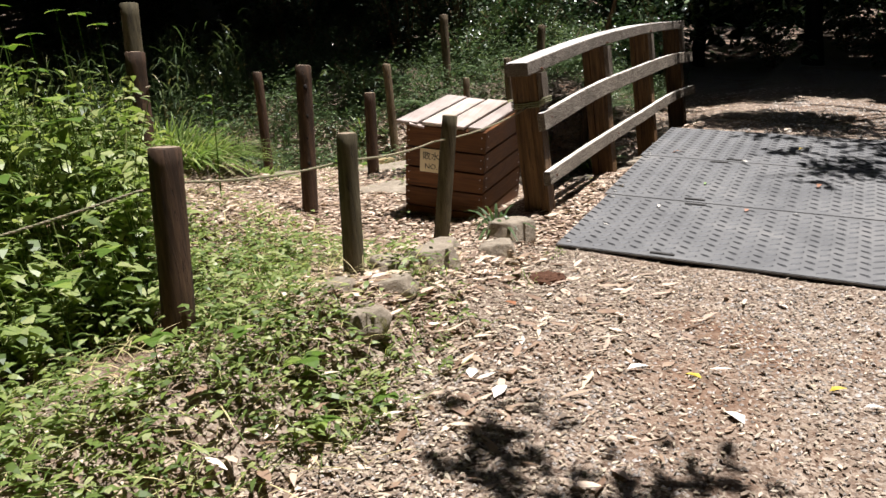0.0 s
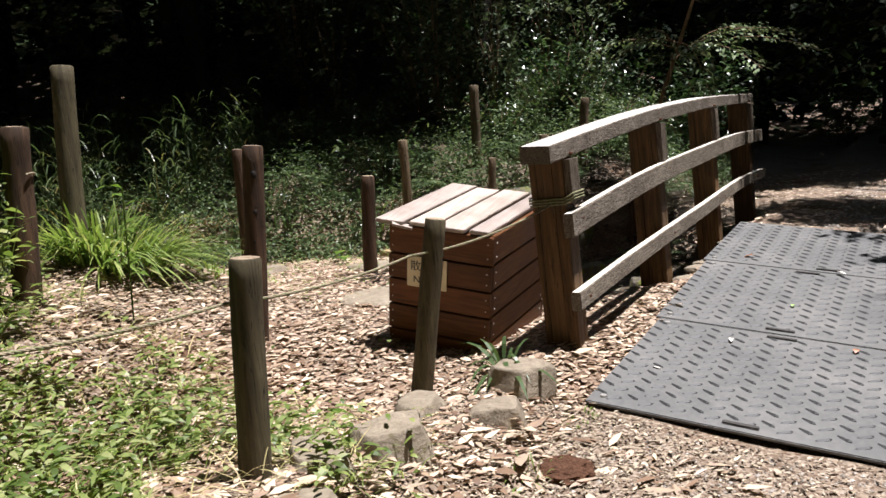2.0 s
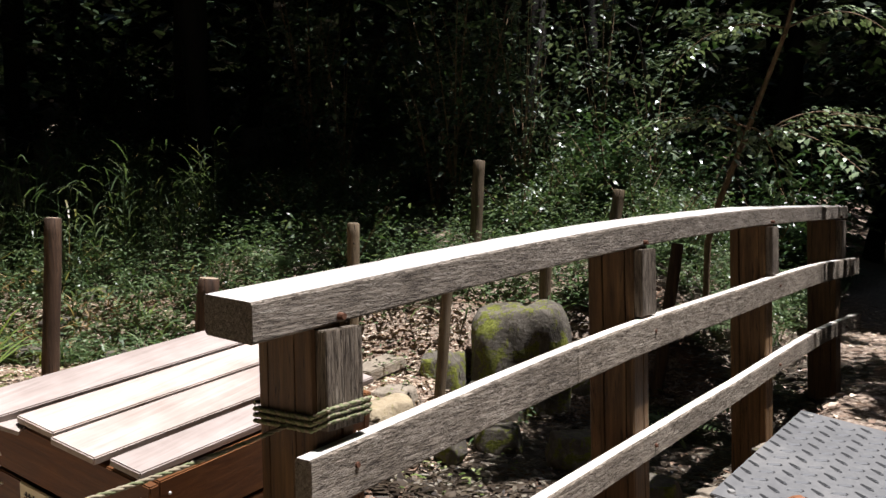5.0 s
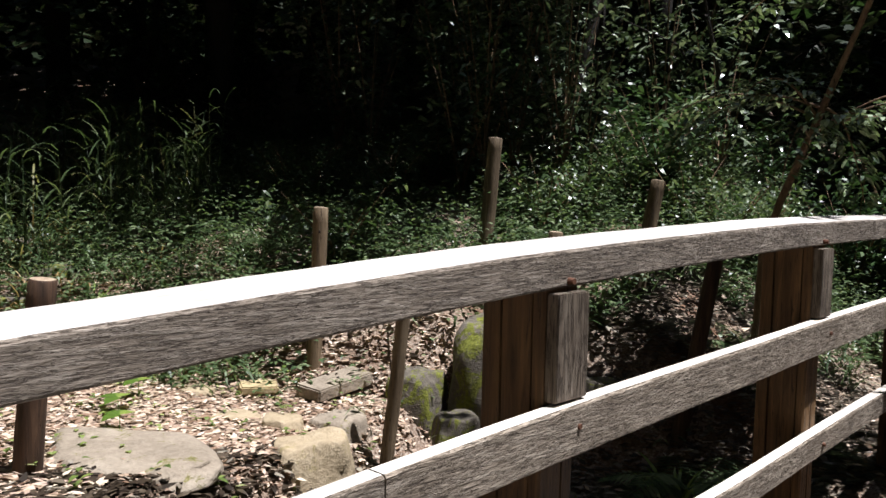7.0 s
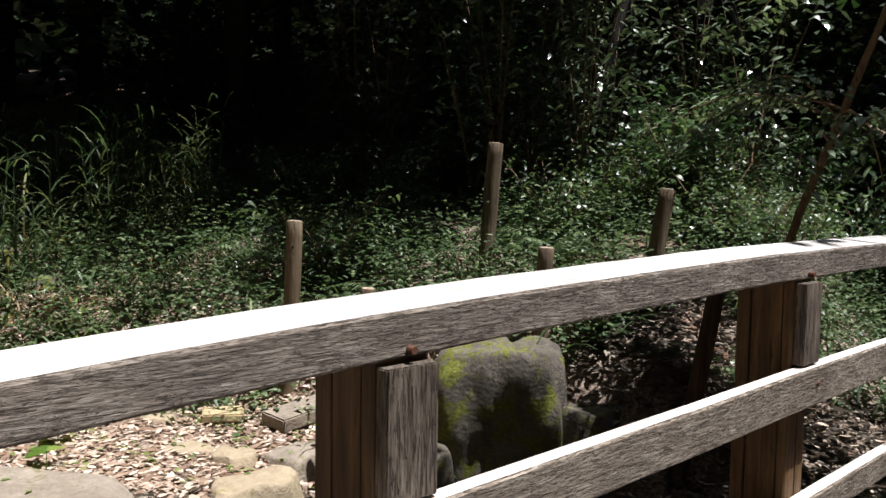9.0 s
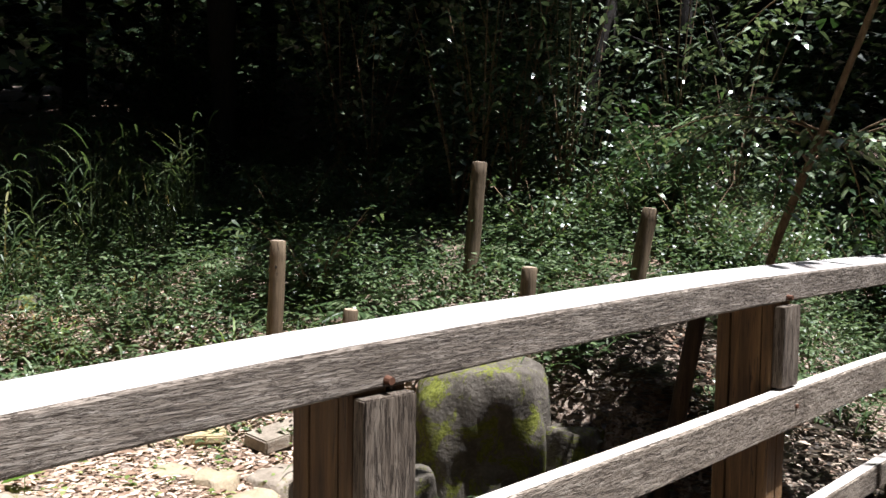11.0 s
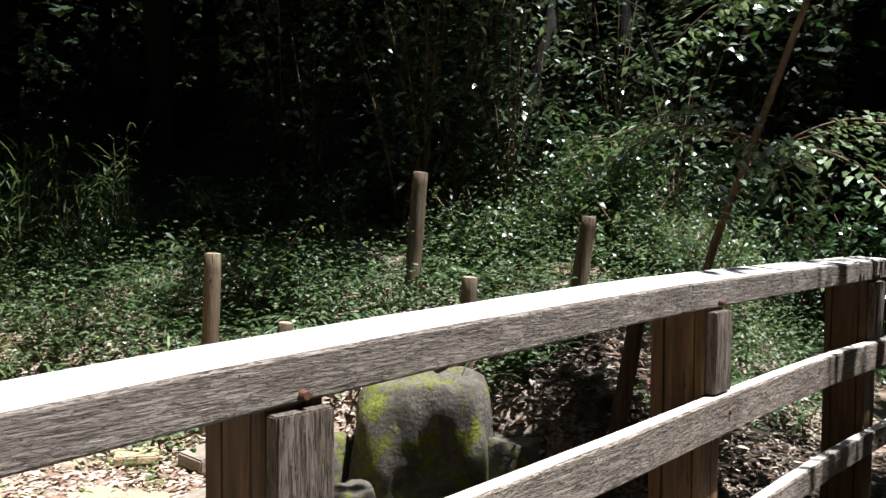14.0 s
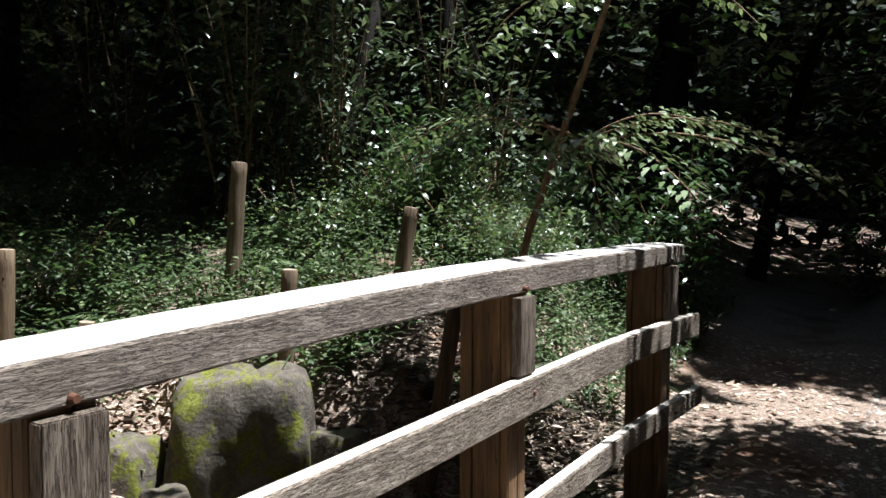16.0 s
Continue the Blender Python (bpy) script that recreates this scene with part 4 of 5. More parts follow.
# Five limbs out of view, added to shade single patches of ground.
build_tree((6.0, 6.2), shade_at(1.85, 3.1, 5.0), 1.25, 0.85, 0.28, 1100, 0.14, 0.08, "added slender tree whose leafy limb dapples the plates", 4, 0.2)
build_tree((4.4, 11.0), shade_at(0.6, 6.3, 5.4), 0.85, 1.1, 0.3, 3400, 0.15, 0.07, "added slender tree whose leafy limb shades the path by the rail", 3)
build_tree((4.6, 9.8), shade_at(0.6, 4.95, 5.6), 0.95, 0.95, 0.3, 3200, 0.15, 0.08, "added slender tree whose leafy limbs shade the path", 4)
build_tree((4.9, 7.4), shade_at(-1.35, 4.2, 6.0), 0.2, 0.9, 0.25, 1500, 0.16, 0.09, "added slender tree whose leafy limb shades the stream bed", 3)
build_tree((3.4, -8.6), shade_at(1.05, -2.75, 5.2), 0.55, 0.36, 0.25, 420, 0.14, 0.06, "added slender tree behind the path, its leafy limb casting shade", 3)
build_tree((-3.7, 10.2), (-2.5, 6.9, 2.85), 1.0, 0.7, 0.35, 300, 0.08, 0.05, "young tree holding glossy leaf sprays, paled for glints, over the slope", 4, 0.0, M_GLOSS)
build_tree((3.7, 9.4), (0.78, 6.0, 2.68), 0.65, 0.6, 0.2, 420, 0.07, 0.06, "young tree hanging bright green leaves over the path", 4, 0.0, M_SAPLEAF)
build_tree((-3.9, -3.6), (-2.15, -1.75, 2.05), 0.55, 0.45, 0.16, 150, 0.10, 0.04, "young tree with pale sunlit leaf sprays above the weeds", 3, 0.0, M_SAPLEAF)


# ---- the high canopy, unseen, added to block sky light, open towards the sun ----
def in_gap(x, y, h):
    gx, gy = x - to_sun.x / to_sun.z * h, y - to_sun.y / to_sun.z * h
    return -7.5 < gx < 2.7 and -4.8 < gy < 7.6 or -7.2 < gx < -1.2 and 7 < gy < 11.8 or (gx - 0.9) ** 2 + (gy - 7.9) ** 2 < 3.0


def high_tree(cx, cy, h, r, seed):
    random.seed(seed)
    far = math.hypot(cx, cy)
    k = max(1.0, 9.5 / max(far, 0.1))
    bx, by = cx * k, cy * k
    if -2.4 < bx < 3.4 and by > 0:
        bx = 4.6 if bx > 0.5 else -4.6
    ob = empty("tree", "added tall woodland tree, its high dark crown blocking sky light", "tree", "woodland trees", (bx, by, land(bx, by) - 0.2))
    base = ob.matrix_world.translation.copy()
    inv = Matrix.Translation(-base)
    c = Vector((cx, cy, h))
    line = [base.lerp(c, t / 10) + Vector((bx - cx, by - cy, 0)) * (0.5 * math.sin(t / 10 * math.pi)) + Vector((0.1 * noise.noise(Vector((bx, t, 0))), 0.1 * noise.noise(Vector((by, t, 3))), 0)) for t in range(11)]
    v, f = tube_data(line, [rnd(0.15, 0.24) * (1 - 0.075 * t) for t in range(11)], 10, True, 0.12)
    me = mesh_of("trunk", v, f, M_BARK, True)
    me.transform(inv)
    part("trunk", me, None, ob)
    for j in range(5):
        a = 1.26 * j + rnd(-0.3, 0.3)
        e = c + Vector((math.cos(a) * r * 0.75, math.sin(a) * r * 0.75, rnd(-0.3, 0.6)))
        s = line[7 + j % 3]
        v, f = tube_data([s.lerp(e, t / 6) + Vector((0, 0, 0.3 * math.sin(t / 6 * 3.1))) for t in range(7)], [0.07 * (1 - 0.13 * t) for t in range(7)], 6)
        me = mesh_of("limb", v, f, M_BARK, True)
        me.transform(inv)
        part("limb", me, None, ob)
    bag, n = Bag(), 0
    for _ in range(1500):
        a, q = rnd(0, 6.283), r * math.sqrt(rnd(0, 1))
        p = c + Vector((q * math.cos(a), q * math.sin(a), rnd(-1, 1) * r * 0.3 * math.sqrt(max(0.05, 1 - (q / r) ** 2))))
        if in_gap(p.x, p.y, p.z):
            continue
        n += 1
        bag.leaf(p, rand_dir(-0.3, 0.3), rnd(0.4, 0.7), rnd(0.25, 0.42), rand_dir(1.2, 3).normalized(), 0.2, 0.2)
    if n:
        me = bag.mesh("crown", M_CROWN)
        me.transform(inv)
        part("crown", me, None, ob)


SPOTS = [(x + (1.7 if (j % 2) else 0), y) for j, y in enumerate(np.arange(-17, 24, 4.6)) for x in np.arange(-20, 21, 5.0)]
random.seed(91)
for i, (x, y) in enumerate(SPOTS):
    h = rnd(12, 16)
    inside = sum(in_gap(x + 2.4 * a, y + 2.4 * b, h) for a in (-1, 0, 1) for b in (-1, 0, 1))
    if inside < (7 if y > 1 and x < 3 else 5) and math.hypot(x - 1, y - 3) < 24:
        high_tree(float(x), float(y), h, 3.9, 200 + i)


def understory():
    """Dark leaves that fill the depth of the wood behind the slope and round the glade."""
    random.seed(92)
    bag = Bag()
    n = 0
    while n < 3200:
        x, y = rnd(-20, 16), rnd(-15, 24)
        s = -0.5 * x + 0.87 * y
        wood = (s > 9.3 and x < -0.12 * y - 0.5) or y > 12.5 + 0.3 * abs(x) or (x < -9 and y > -16) or x > 8.5 or y < -9
        if not wood or math.hypot(x, y) > 24:
            continue
        n += 1
        o = Vector((x, y, land(x, y) + rnd(0.1, 8.5) ** 1.0))
        d = rand_dir(-0.3, 0.3).normalized()
        side = d.cross(Vector((0, 0, 1)))
        for k in range(16):
            p = o + d * (k * 0.06) + Vector((rnd(-1, 1), rnd(-1, 1), rnd(-1, 1))) * 0.35
            bag.leaf(p, d * 0.5 + side * (1 if k % 2 else -1), rnd(0.14, 0.30), rnd(0.07, 0.15), rand_dir(0.8, 2.5).normalized(), 0.25)
    return tagged(new("understory", bag.mesh("understory", M_SHRUB)), "dark leafy understory filling the depth of the wood", "undergrowth", kind="stuff")


understory()



def deep_wood():
    """A thick belt of near-black leaves, added all round to stop light from beyond."""
    random.seed(93)
    bag = Bag()
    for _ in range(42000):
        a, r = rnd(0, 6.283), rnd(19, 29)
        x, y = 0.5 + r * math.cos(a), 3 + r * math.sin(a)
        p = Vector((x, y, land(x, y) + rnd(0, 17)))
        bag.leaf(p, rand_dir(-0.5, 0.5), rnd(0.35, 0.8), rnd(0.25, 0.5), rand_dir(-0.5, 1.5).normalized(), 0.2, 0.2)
    return tagged(new("deep_wood", bag.mesh("deep_wood", M_DEEP)), "added belt of near-black leaves that keeps out far light", "undergrowth", kind="stuff")


deep_wood()


def far_canopy():
    """A leaf roof added over the distant ground, mostly unseen, to shade it."""
    random.seed(94)
    bag = Bag()
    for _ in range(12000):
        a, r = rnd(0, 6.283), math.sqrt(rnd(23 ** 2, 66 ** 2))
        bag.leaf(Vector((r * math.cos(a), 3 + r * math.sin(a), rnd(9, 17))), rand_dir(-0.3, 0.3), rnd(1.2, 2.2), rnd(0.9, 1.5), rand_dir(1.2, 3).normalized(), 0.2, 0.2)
    return tagged(new("far_canopy", bag.mesh("far_canopy", M_DEEP)), "added dark leaf roof that shades the distant ground", "woods", kind="stuff")


far_canopy()


def build_sapling():
    """The thin leaning stem with level sprays of leaves."""
    ob = empty("sapling", "thin leaning sapling with level leaf sprays paled for their sheen", "sapling", at=(-1.40, 5.72, land(-1.40, 5.72) - 0.1))
    base = ob.matrix_world.translation.copy()
    inv = Matrix.Translation(-base)
    pts = [Vector(p) for p in ((-1.40, 5.72, base.z), (-1.36, 5.70, 0.95), (-1.24, 5.63, 1.27), (-0.96, 5.46, 1.80), (-0.64, 5.28, 2.44), (-0.45, 5.2, 3.1), (-0.4, 5.2, 4.0))]
    line = [pts[i].lerp(pts[i + 1], t / 4) for i in range(len(pts) - 1) for t in range(4)]
    v, f = tube_data(line, [0.03 * (1 - 0.03 * i) for i in range(len(line))], 8, True, 0.15)
    me = mesh_of("stem", v, f, M_SAPBARK, True)
    me.transform(inv)
    part("stem", me, None, ob)
    ends = ((-1.519, 4.888, 1.488), (-1.211, 4.965, 1.719), (0.329, 5.465, 1.411), (-0.249, 5.812, 1.696), (-0.672, 5.35, 1.157), (-1.981, 5.504, 1.658), (-0.133, 5.119, 1.311), (-0.903, 4.811, 1.272), (-1.712, 5.889, 2.273), (-0.017, 5.658, 2.196), (0.059, 5.966, 1.619))
    for k, e in enumerate(ends):
        e = Vector(e)
        s = pts[3].lerp(pts[2], 0.1 * (k % 4)) if e.z < 2.0 else pts[4]
        bag, twigs = Bag(), []
        n = 16
        for i in range(n + 1):
            t = i / n
            twigs.append(s.lerp(e, t) + Vector((0, 0, 0.22 * math.sin(t * 2.6))))
        v, f = tube_data(twigs, [0.009 * (1 - 0.045 * i) for i in range(n + 1)], 5)
        me = mesh_of("branch", v, f, M_SAPBARK, True)
        me.transform(inv)
        br = part("branch", me, None, ob)
        d = (e - s).normalized()
        side = d.cross(Vector((0, 0, 1))).normalized()
        for i in range(3, n + 1):
            for sg in (1, -1):
                for rep in range(4):
                    ln = rnd(0.03, 0.24) * (1.2 - i / n * 0.6)
                    p = twigs[i] + side * sg * ln + d * rnd(-0.04, 0.06) + Vector((0, 0, rnd(-0.035, 0.03)))
                    bag.leaf(p, side * sg + d * rnd(0.3, 1.0) + Vector((0, 0, rnd(-0.3, 0.05))), rnd(0.045, 0.08), rnd(0.024, 0.04), Vector((rnd(-0.25, 0.25), rnd(-0.25, 0.25), 1)), 0.2)
        me = bag.mesh("foliage", M_SAPLEAF)
        me.transform(inv)
        part("foliage", me, None, br)


build_sapling()


# ---- shrubs and ferns of the hillside ----
def shrub_source(count, wide, tall, size, mat, label, seed):
    random.seed(seed)
    ob = empty("shrub", label, "shrub", "hillside shrubs")
    for k in range(7):
        a = 2 * math.pi * k / 7 + rnd(-0.3, 0.3)
        e = Vector((math.cos(a) * wide * rnd(0.4, 0.9), math.sin(a) * wide * rnd(0.4, 0.9), tall * rnd(0.6, 1.05)))
        line = [Vector((e.x * (t / 8) ** 1.5, e.y * (t / 8) ** 1.5, e.z * t / 8 - 0.05)) for t in range(9)]
        v, f = tube_data(line, [0.012 * (1 - 0.1 * t) for t in range(9)], 5)
        st = part("stem", mesh_of("stem", v, f, M_SAPBARK, True), None, ob)
        bag = Bag()
        for j in range(count // 7):
            t = rnd(2, 8)
            p = line[int(t)] + Vector((rnd(-1, 1), rnd(-1, 1), rnd(-0.6, 0.6))) * wide * 0.36
            bag.leaf(p, rand_dir(-0.5, 0.5), size * rnd(0.6, 1.3), size * rnd(0.35, 0.55), rand_dir(0.6, 3).normalized(), 0.3)
        part("foliage", bag.mesh("foliage", mat), None, st)
    return ob


def place_all(src, spots):
    for i, (x, y, turn, dz) in enumerate(spots):
        m = Matrix.Translation((x, y, land(x, y) + dz)) @ Matrix.Rotation(turn, 4, "Z")
        if i == 0:
            src.matrix_basis = m
        else:
            copy_thing(src, m)


def on_hill(n, box, keep):
    out = []
    while len(out) < n:
        x, y = rnd(box[0], box[1]), rnd(box[2], box[3])
        if keep(x, y):
            out.append((x, y, rnd(0, 6.28), rnd(-0.1, 0.1)))
    return out


def up_slope(x, y):
    return -0.5 * x + 0.87 * y


random.seed(5)
place_all(shrub_source(900, 0.7, 1.3, 0.09, M_SHRUB, "dark leafy shrub in the woodland shade", 11), on_hill(22, (-12, 0.2, 4, 15), lambda x, y: up_slope(x, y) > 7.6 and x < -0.12 * y - 0.3))
random.seed(6)
place_all(shrub_source(1100, 0.9, 2.4, 0.11, M_SHRUB, "tall dark shrub in the woodland shade", 12), on_hill(22, (-14, 0.0, 3, 17), lambda x, y: up_slope(x, y) > 8.3 and x < -0.12 * y - 0.3))
random.seed(7)
place_all(shrub_source(700, 1.0, 3.4, 0.10, M_GLOSS, "tall loose shrub with glossy leaves, paled as if catching the sun", 15), on_hill(7, (-7.5, -1.2, 6.5, 11.5), lambda x, y: 7.4 < up_slope(x, y) < 10.4 and x < -0.15 * y - 1.8))
place_all(shrub_source(420, 0.8, 2.2, 0.115, M_GLOSS, "loose shrub with large glossy leaves paled for glints", 16), on_hill(5, (-6.5, -1.6, 6.5, 10.5), lambda x, y: 7.4 < up_slope(x, y) < 9.6 and x < -0.15 * y - 1.8))
random.seed(77)
place_all(shrub_source(700, 0.55, 0.75, 0.065, M_FERN, "low green shrub with small leaves on the hillside", 13), on_hill(16, (-8, -1.6, 4.5, 9), lambda x, y: 5.9 < up_slope(x, y) < 8.7 and x < -0.15 * y - 0.9))
random.seed(8)
place_all(shrub_source(900, 0.8, 1.6, 0.10, M_SHRUB, "dark shrub beyond the far end of the path", 14), [(1.8, 13.5, 0, 0), (3.6, 11.5, 1, 0), (4.4, 9.4, 2, 0), (-0.4, 15.5, 3, 0), (4.8, 6.6, 4, 0), (1.0, 17, 5, 0), (5.2, 4.4, 2.2, 0), (5.4, 1.5, 1.2, 0), (-9, -3, 1, 0), (-7, -1.6, 2, 0), (-6.4, -3.8, 4, 0), (-8.2, 0.4, 5, 0)])


def fern_source(fronds, length, seed):
    random.seed(seed)
    ob = empty("fern", "green fern with arching feathered fronds", "fern", "hillside ferns")
    for k in range(fronds):
        a = 2 * math.pi * k / fronds + rnd(-0.4, 0.4)
        out = Vector((math.cos(a), math.sin(a), 0))
        side = Vector((-out.y, out.x, 0))
        bag, n = Bag(), 18
        rise = rnd(0.5, 0.95)
        line = [out * (length * 0.75 * (i / n) ** 1.15) + Vector((0, 0, length * (rise * (i / n) - 0.55 * (i / n) ** 2))) for i in range(n + 1)]
        v, f = tube_data(line, [0.004 * (1 - 0.045 * i) for i in range(n + 1)], 4)
        bag.raw(v, f)
        for i in range(3, n + 1):
            w = length * 0.2 * math.sin(math.pi * (0.12 + 0.88 * i / n)) + 0.01
            for s in (1, -1):
                bag.leaf(line[i], side * s + out * 0.35 + Vector((0, 0, -0.1)), w, 0.026, Vector((0, 0, 1)), 0.15, 0.1)
        part("frond", bag.mesh("frond", M_FERN), None, ob)
    return ob


random.seed(9)
place_all(fern_source(8, 0.65, 21), [(-4.1, 4.7, 0.3, 0), (-3.35, 4.55, 1.2, 0), (-4.9, 4.4, 2, 0), (-6.2, 4.9, 4, 0), (-3.2, 5.9, 2.2, 0), (-2.2, 6.6, 0.5, 0), (-1.35, 5.6, 1.5, 0), (-5.0, 6.2, 3.3, 0), (-1.2, 4.5, 5, 0)])


# ---- grasses ----
def tall_grass():
    random.seed(31)
    bag = Bag()
    for _ in range(620):
        x, y = rnd(-8.4, -5.9), rnd(1.5, 4.6)
        if noise.noise(Vector((x * 1.3, y * 1.3, 1))) < -0.15:
            continue
        p = Vector((x, y, land(x, y)))
        h = rnd(0.55, 1.25)
        lean = Vector((rnd(-0.15, 0.15), rnd(-0.15, 0.15), 1))
        for k in range(9):
            q = p + lean * h * (0.06 + 0.105 * k)
            bag.blade(q, rand_dir(0.8, 1.6), rnd(0.28, 0.5), rnd(0.010, 0.019), rnd(0.35, 0.8))
        bag.blade(p, lean, h, 0.012, 0.05)
    ob = tagged(new("tall_grass", bag.mesh("tall_grass", M_REED)), "tall drooping grass at the wood's edge", "grass", kind="stuff")
    return ob


tall_grass()


def dry_grass():
    """Straw-coloured dead blades at the foot of the tall grass."""
    random.seed(32)
    bag = Bag()
    for _ in range(1500):
        x, y = rnd(-7.4, -5.2), rnd(1.7, 3.8)
        if noise.noise(Vector((x * 1.1, y * 1.1, 6))) < -0.05:
            continue
        bag.blade(Vector((x, y, land(x, y))), rand_dir(0.6, 2.2), rnd(0.18, 0.5), rnd(0.008, 0.014), rnd(0.3, 0.8), 3)
    return tagged(new("dry_grass", bag.mesh("dry_grass", M_STRAW)), "orange-brown dead grass at the foot of tall grass", "grass", kind="stuff")


dry_grass()


def grass_clump(x, y, count, spread, ln, label, lean=(0.35, 0.1), width=0.014, mat=None):
    """A tuft built of sprays of blades."""
    z = land(x, y)
    ob = empty("grass_clump", label, "grass", at=(x, y, z))
    sprays = min(count, 40 if count > 60 else 24)
    for k in range(sprays):
        bag = Bag()
        a, r = rnd(0, 6.28), spread * math.sqrt(rnd(0, 1))
        for _ in range(max(1, count // sprays)):
            px, py = r * math.cos(a) + rnd(-0.05, 0.05) * spread * 2, r * math.sin(a) + rnd(-0.05, 0.05) * spread * 2
            d = Vector((px * 0.9 / spread + lean[0] + rnd(-0.3, 0.3), py * 0.9 / spread + lean[1] + rnd(-0.3, 0.3), rnd(0.9, 1.8)))
            bag.blade(Vector((px, py, land(x + px, y + py) - z - 0.01)), d, ln * rnd(0.55, 1.15), width * rnd(0.7, 1.2), rnd(0.35, 0.8))
        part("blade_spray" if count > sprays else "blade", bag.mesh("blade", mat or M_GRASS), None, ob)
    return ob


random.seed(41)
grass_clump(-2.92, 0.02, 720, 0.34, 0.52, "large bright green clump of arching grass")
grass_clump(-2.75, 0.62, 110, 0.2, 0.24, "short pale green grass beside the leaf litter")
grass_clump(-3.9, 0.6, 260, 0.45, 0.5, "green grass behind the log posts")
grass_clump(-4.43, 1.45, 40, 0.12, 0.85, "tuft of long bowed grass in the shade", (0, 0), 0.022)
grass_clump(-3.68, 3.66, 16, 0.06, 0.6, "slender tuft of grass beside a log post", (0, 0), 0.016)
grass_clump(-4.9, 3.0, 30, 0.1, 0.3, "small pale tuft of grass", (0, 0), 0.014)
grass_clump(-0.44, 0.02, 22, 0.04, 0.40, "small lily-like tuft with narrow arching leaves before the box", (0, -0.2), 0.02, M_FERN)
grass_clump(-1.2, 4.4, 26, 0.1, 0.42, "narrow-leaved tuft in the shade below the bridge", (0, 0), 0.02)
grass_clump(-0.05, -1.75, 60, 0.10, 0.14, "small green tuft at the path's edge", (0, 0), 0.006)
grass_clump(0.02, -0.75, 60, 0.12, 0.11, "small yellowish tuft at the path's edge", (0, 0), 0.006)
grass_clump(-0.02, -0.15, 40, 0.07, 0.09, "small green tuft at the corner of the plates", (0, 0), 0.006)


# ---- weeds ----
def left_of_post(x, y):
    return y < -1.33 - 0.907 * (x + 1.95)


def weed_thicket():
    random.seed(51)
    bag = Bag()
    done = 0
    while done < 2300:
        x, y = rnd(-3.9, -0.75), rnd(-4.3, -1.2)
        clump = noise.noise(Vector((x * 1.9, y * 1.9, 5)))
        if not left_of_post(x, y) or clump < rnd(-0.45, 0.1):
            continue
        done += 1
        z = land(x, y)
        h = (0.28 + 0.62 * smooth(-0.7, -1.4, x) - 0.25 * smooth(0.9, 0.3, math.hypot(x + 2.1, y + 1.3))) * (0.8 + 0.5 * clump) * rnd(0.45, 1.1)
        lean = Vector((rnd(-0.45, 0.45), rnd(-0.45, 0.45), 1))
        v, f = tube_data([Vector((x, y, z)) + lean * (h * t / 3) for t in range(4)], 0.0025, 4)
        bag.raw(v, f)
        broad = rnd(0, 1) < 0.45
        for k in range(12 if broad else 16):
            t = rnd(0.3, 1.05) ** 0.7
            ln = rnd(0.05, 0.10) if broad else rnd(0.04, 0.075)
            p = Vector((x, y, z)) + lean * (h * t) + Vector((rnd(-1, 1), rnd(-1, 1), 0)) * 0.07
            bag.leaf(p, rand_dir(-0.35, 0.35), ln, ln * (rnd(0.5, 0.75) if broad else rnd(0.28, 0.42)), Vector((rnd(-0.35, 0.35), rnd(-0.35, 0.35), 1)), 0.3)
    return tagged(new("weed_thicket", bag.mesh("weed_thicket", M_WEED)), "waist-high thicket of small-leaved green weeds in sun", "weeds", kind="stuff")


weed_thicket()


def low_weeds():
    random.seed(52)
    bag = Bag()
    for _ in range(5200):
        x, y = rnd(-2.6, 0.75), rnd(-4.6, -0.7)
        dens = smooth(0.45, -0.35, x + 0.32 * (y + 2.3)) * smooth(-0.75, -1.5, y)
        if rnd(0, 1) > dens * 0.95 or noise.noise(Vector((x * 1.6, y * 1.6, 9))) < -0.18:
            continue
        z = land(x, y)
        h = rnd(0.04, 0.19)
        for k in range(random.randint(4, 8)):
            p = Vector((x + rnd(-0.05, 0.05), y + rnd(-0.05, 0.05), z + h * rnd(0.3, 1)))
            bag.leaf(p, rand_dir(-0.1, 0.7), rnd(0.03, 0.07), rnd(0.012, 0.026), Vector((rnd(-0.5, 0.5), rnd(-0.5, 0.5), 1)), 0.3)
        for k in range(2):
            bag.blade(Vector((x + rnd(-0.06, 0.06), y + rnd(-0.06, 0.06), z)), rand_dir(0.5, 1.5), rnd(0.1, 0.24), 0.005, 0.5, 3)
    for _ in range(900):
        x, y = rnd(-4.6, -1.0), rnd(-1.2, 3.6)
        dens = 0.55 * smooth(-1.6, -3.8, x) + 0.15
        if rnd(0, 1) > dens:
            continue
        z = land(x, y)
        for k in range(4):
            bag.leaf(Vector((x + rnd(-0.05, 0.05), y + rnd(-0.05, 0.05), z + rnd(0.01, 0.07))), rand_dir(0, 0.6), rnd(0.03, 0.055), rnd(0.015, 0.03), None, 0.3)
    return tagged(new("low_weeds", bag.mesh("low_weeds", M_WEED)), "low green weeds creeping over the leaf litter", "weeds", kind="stuff")


low_weeds()


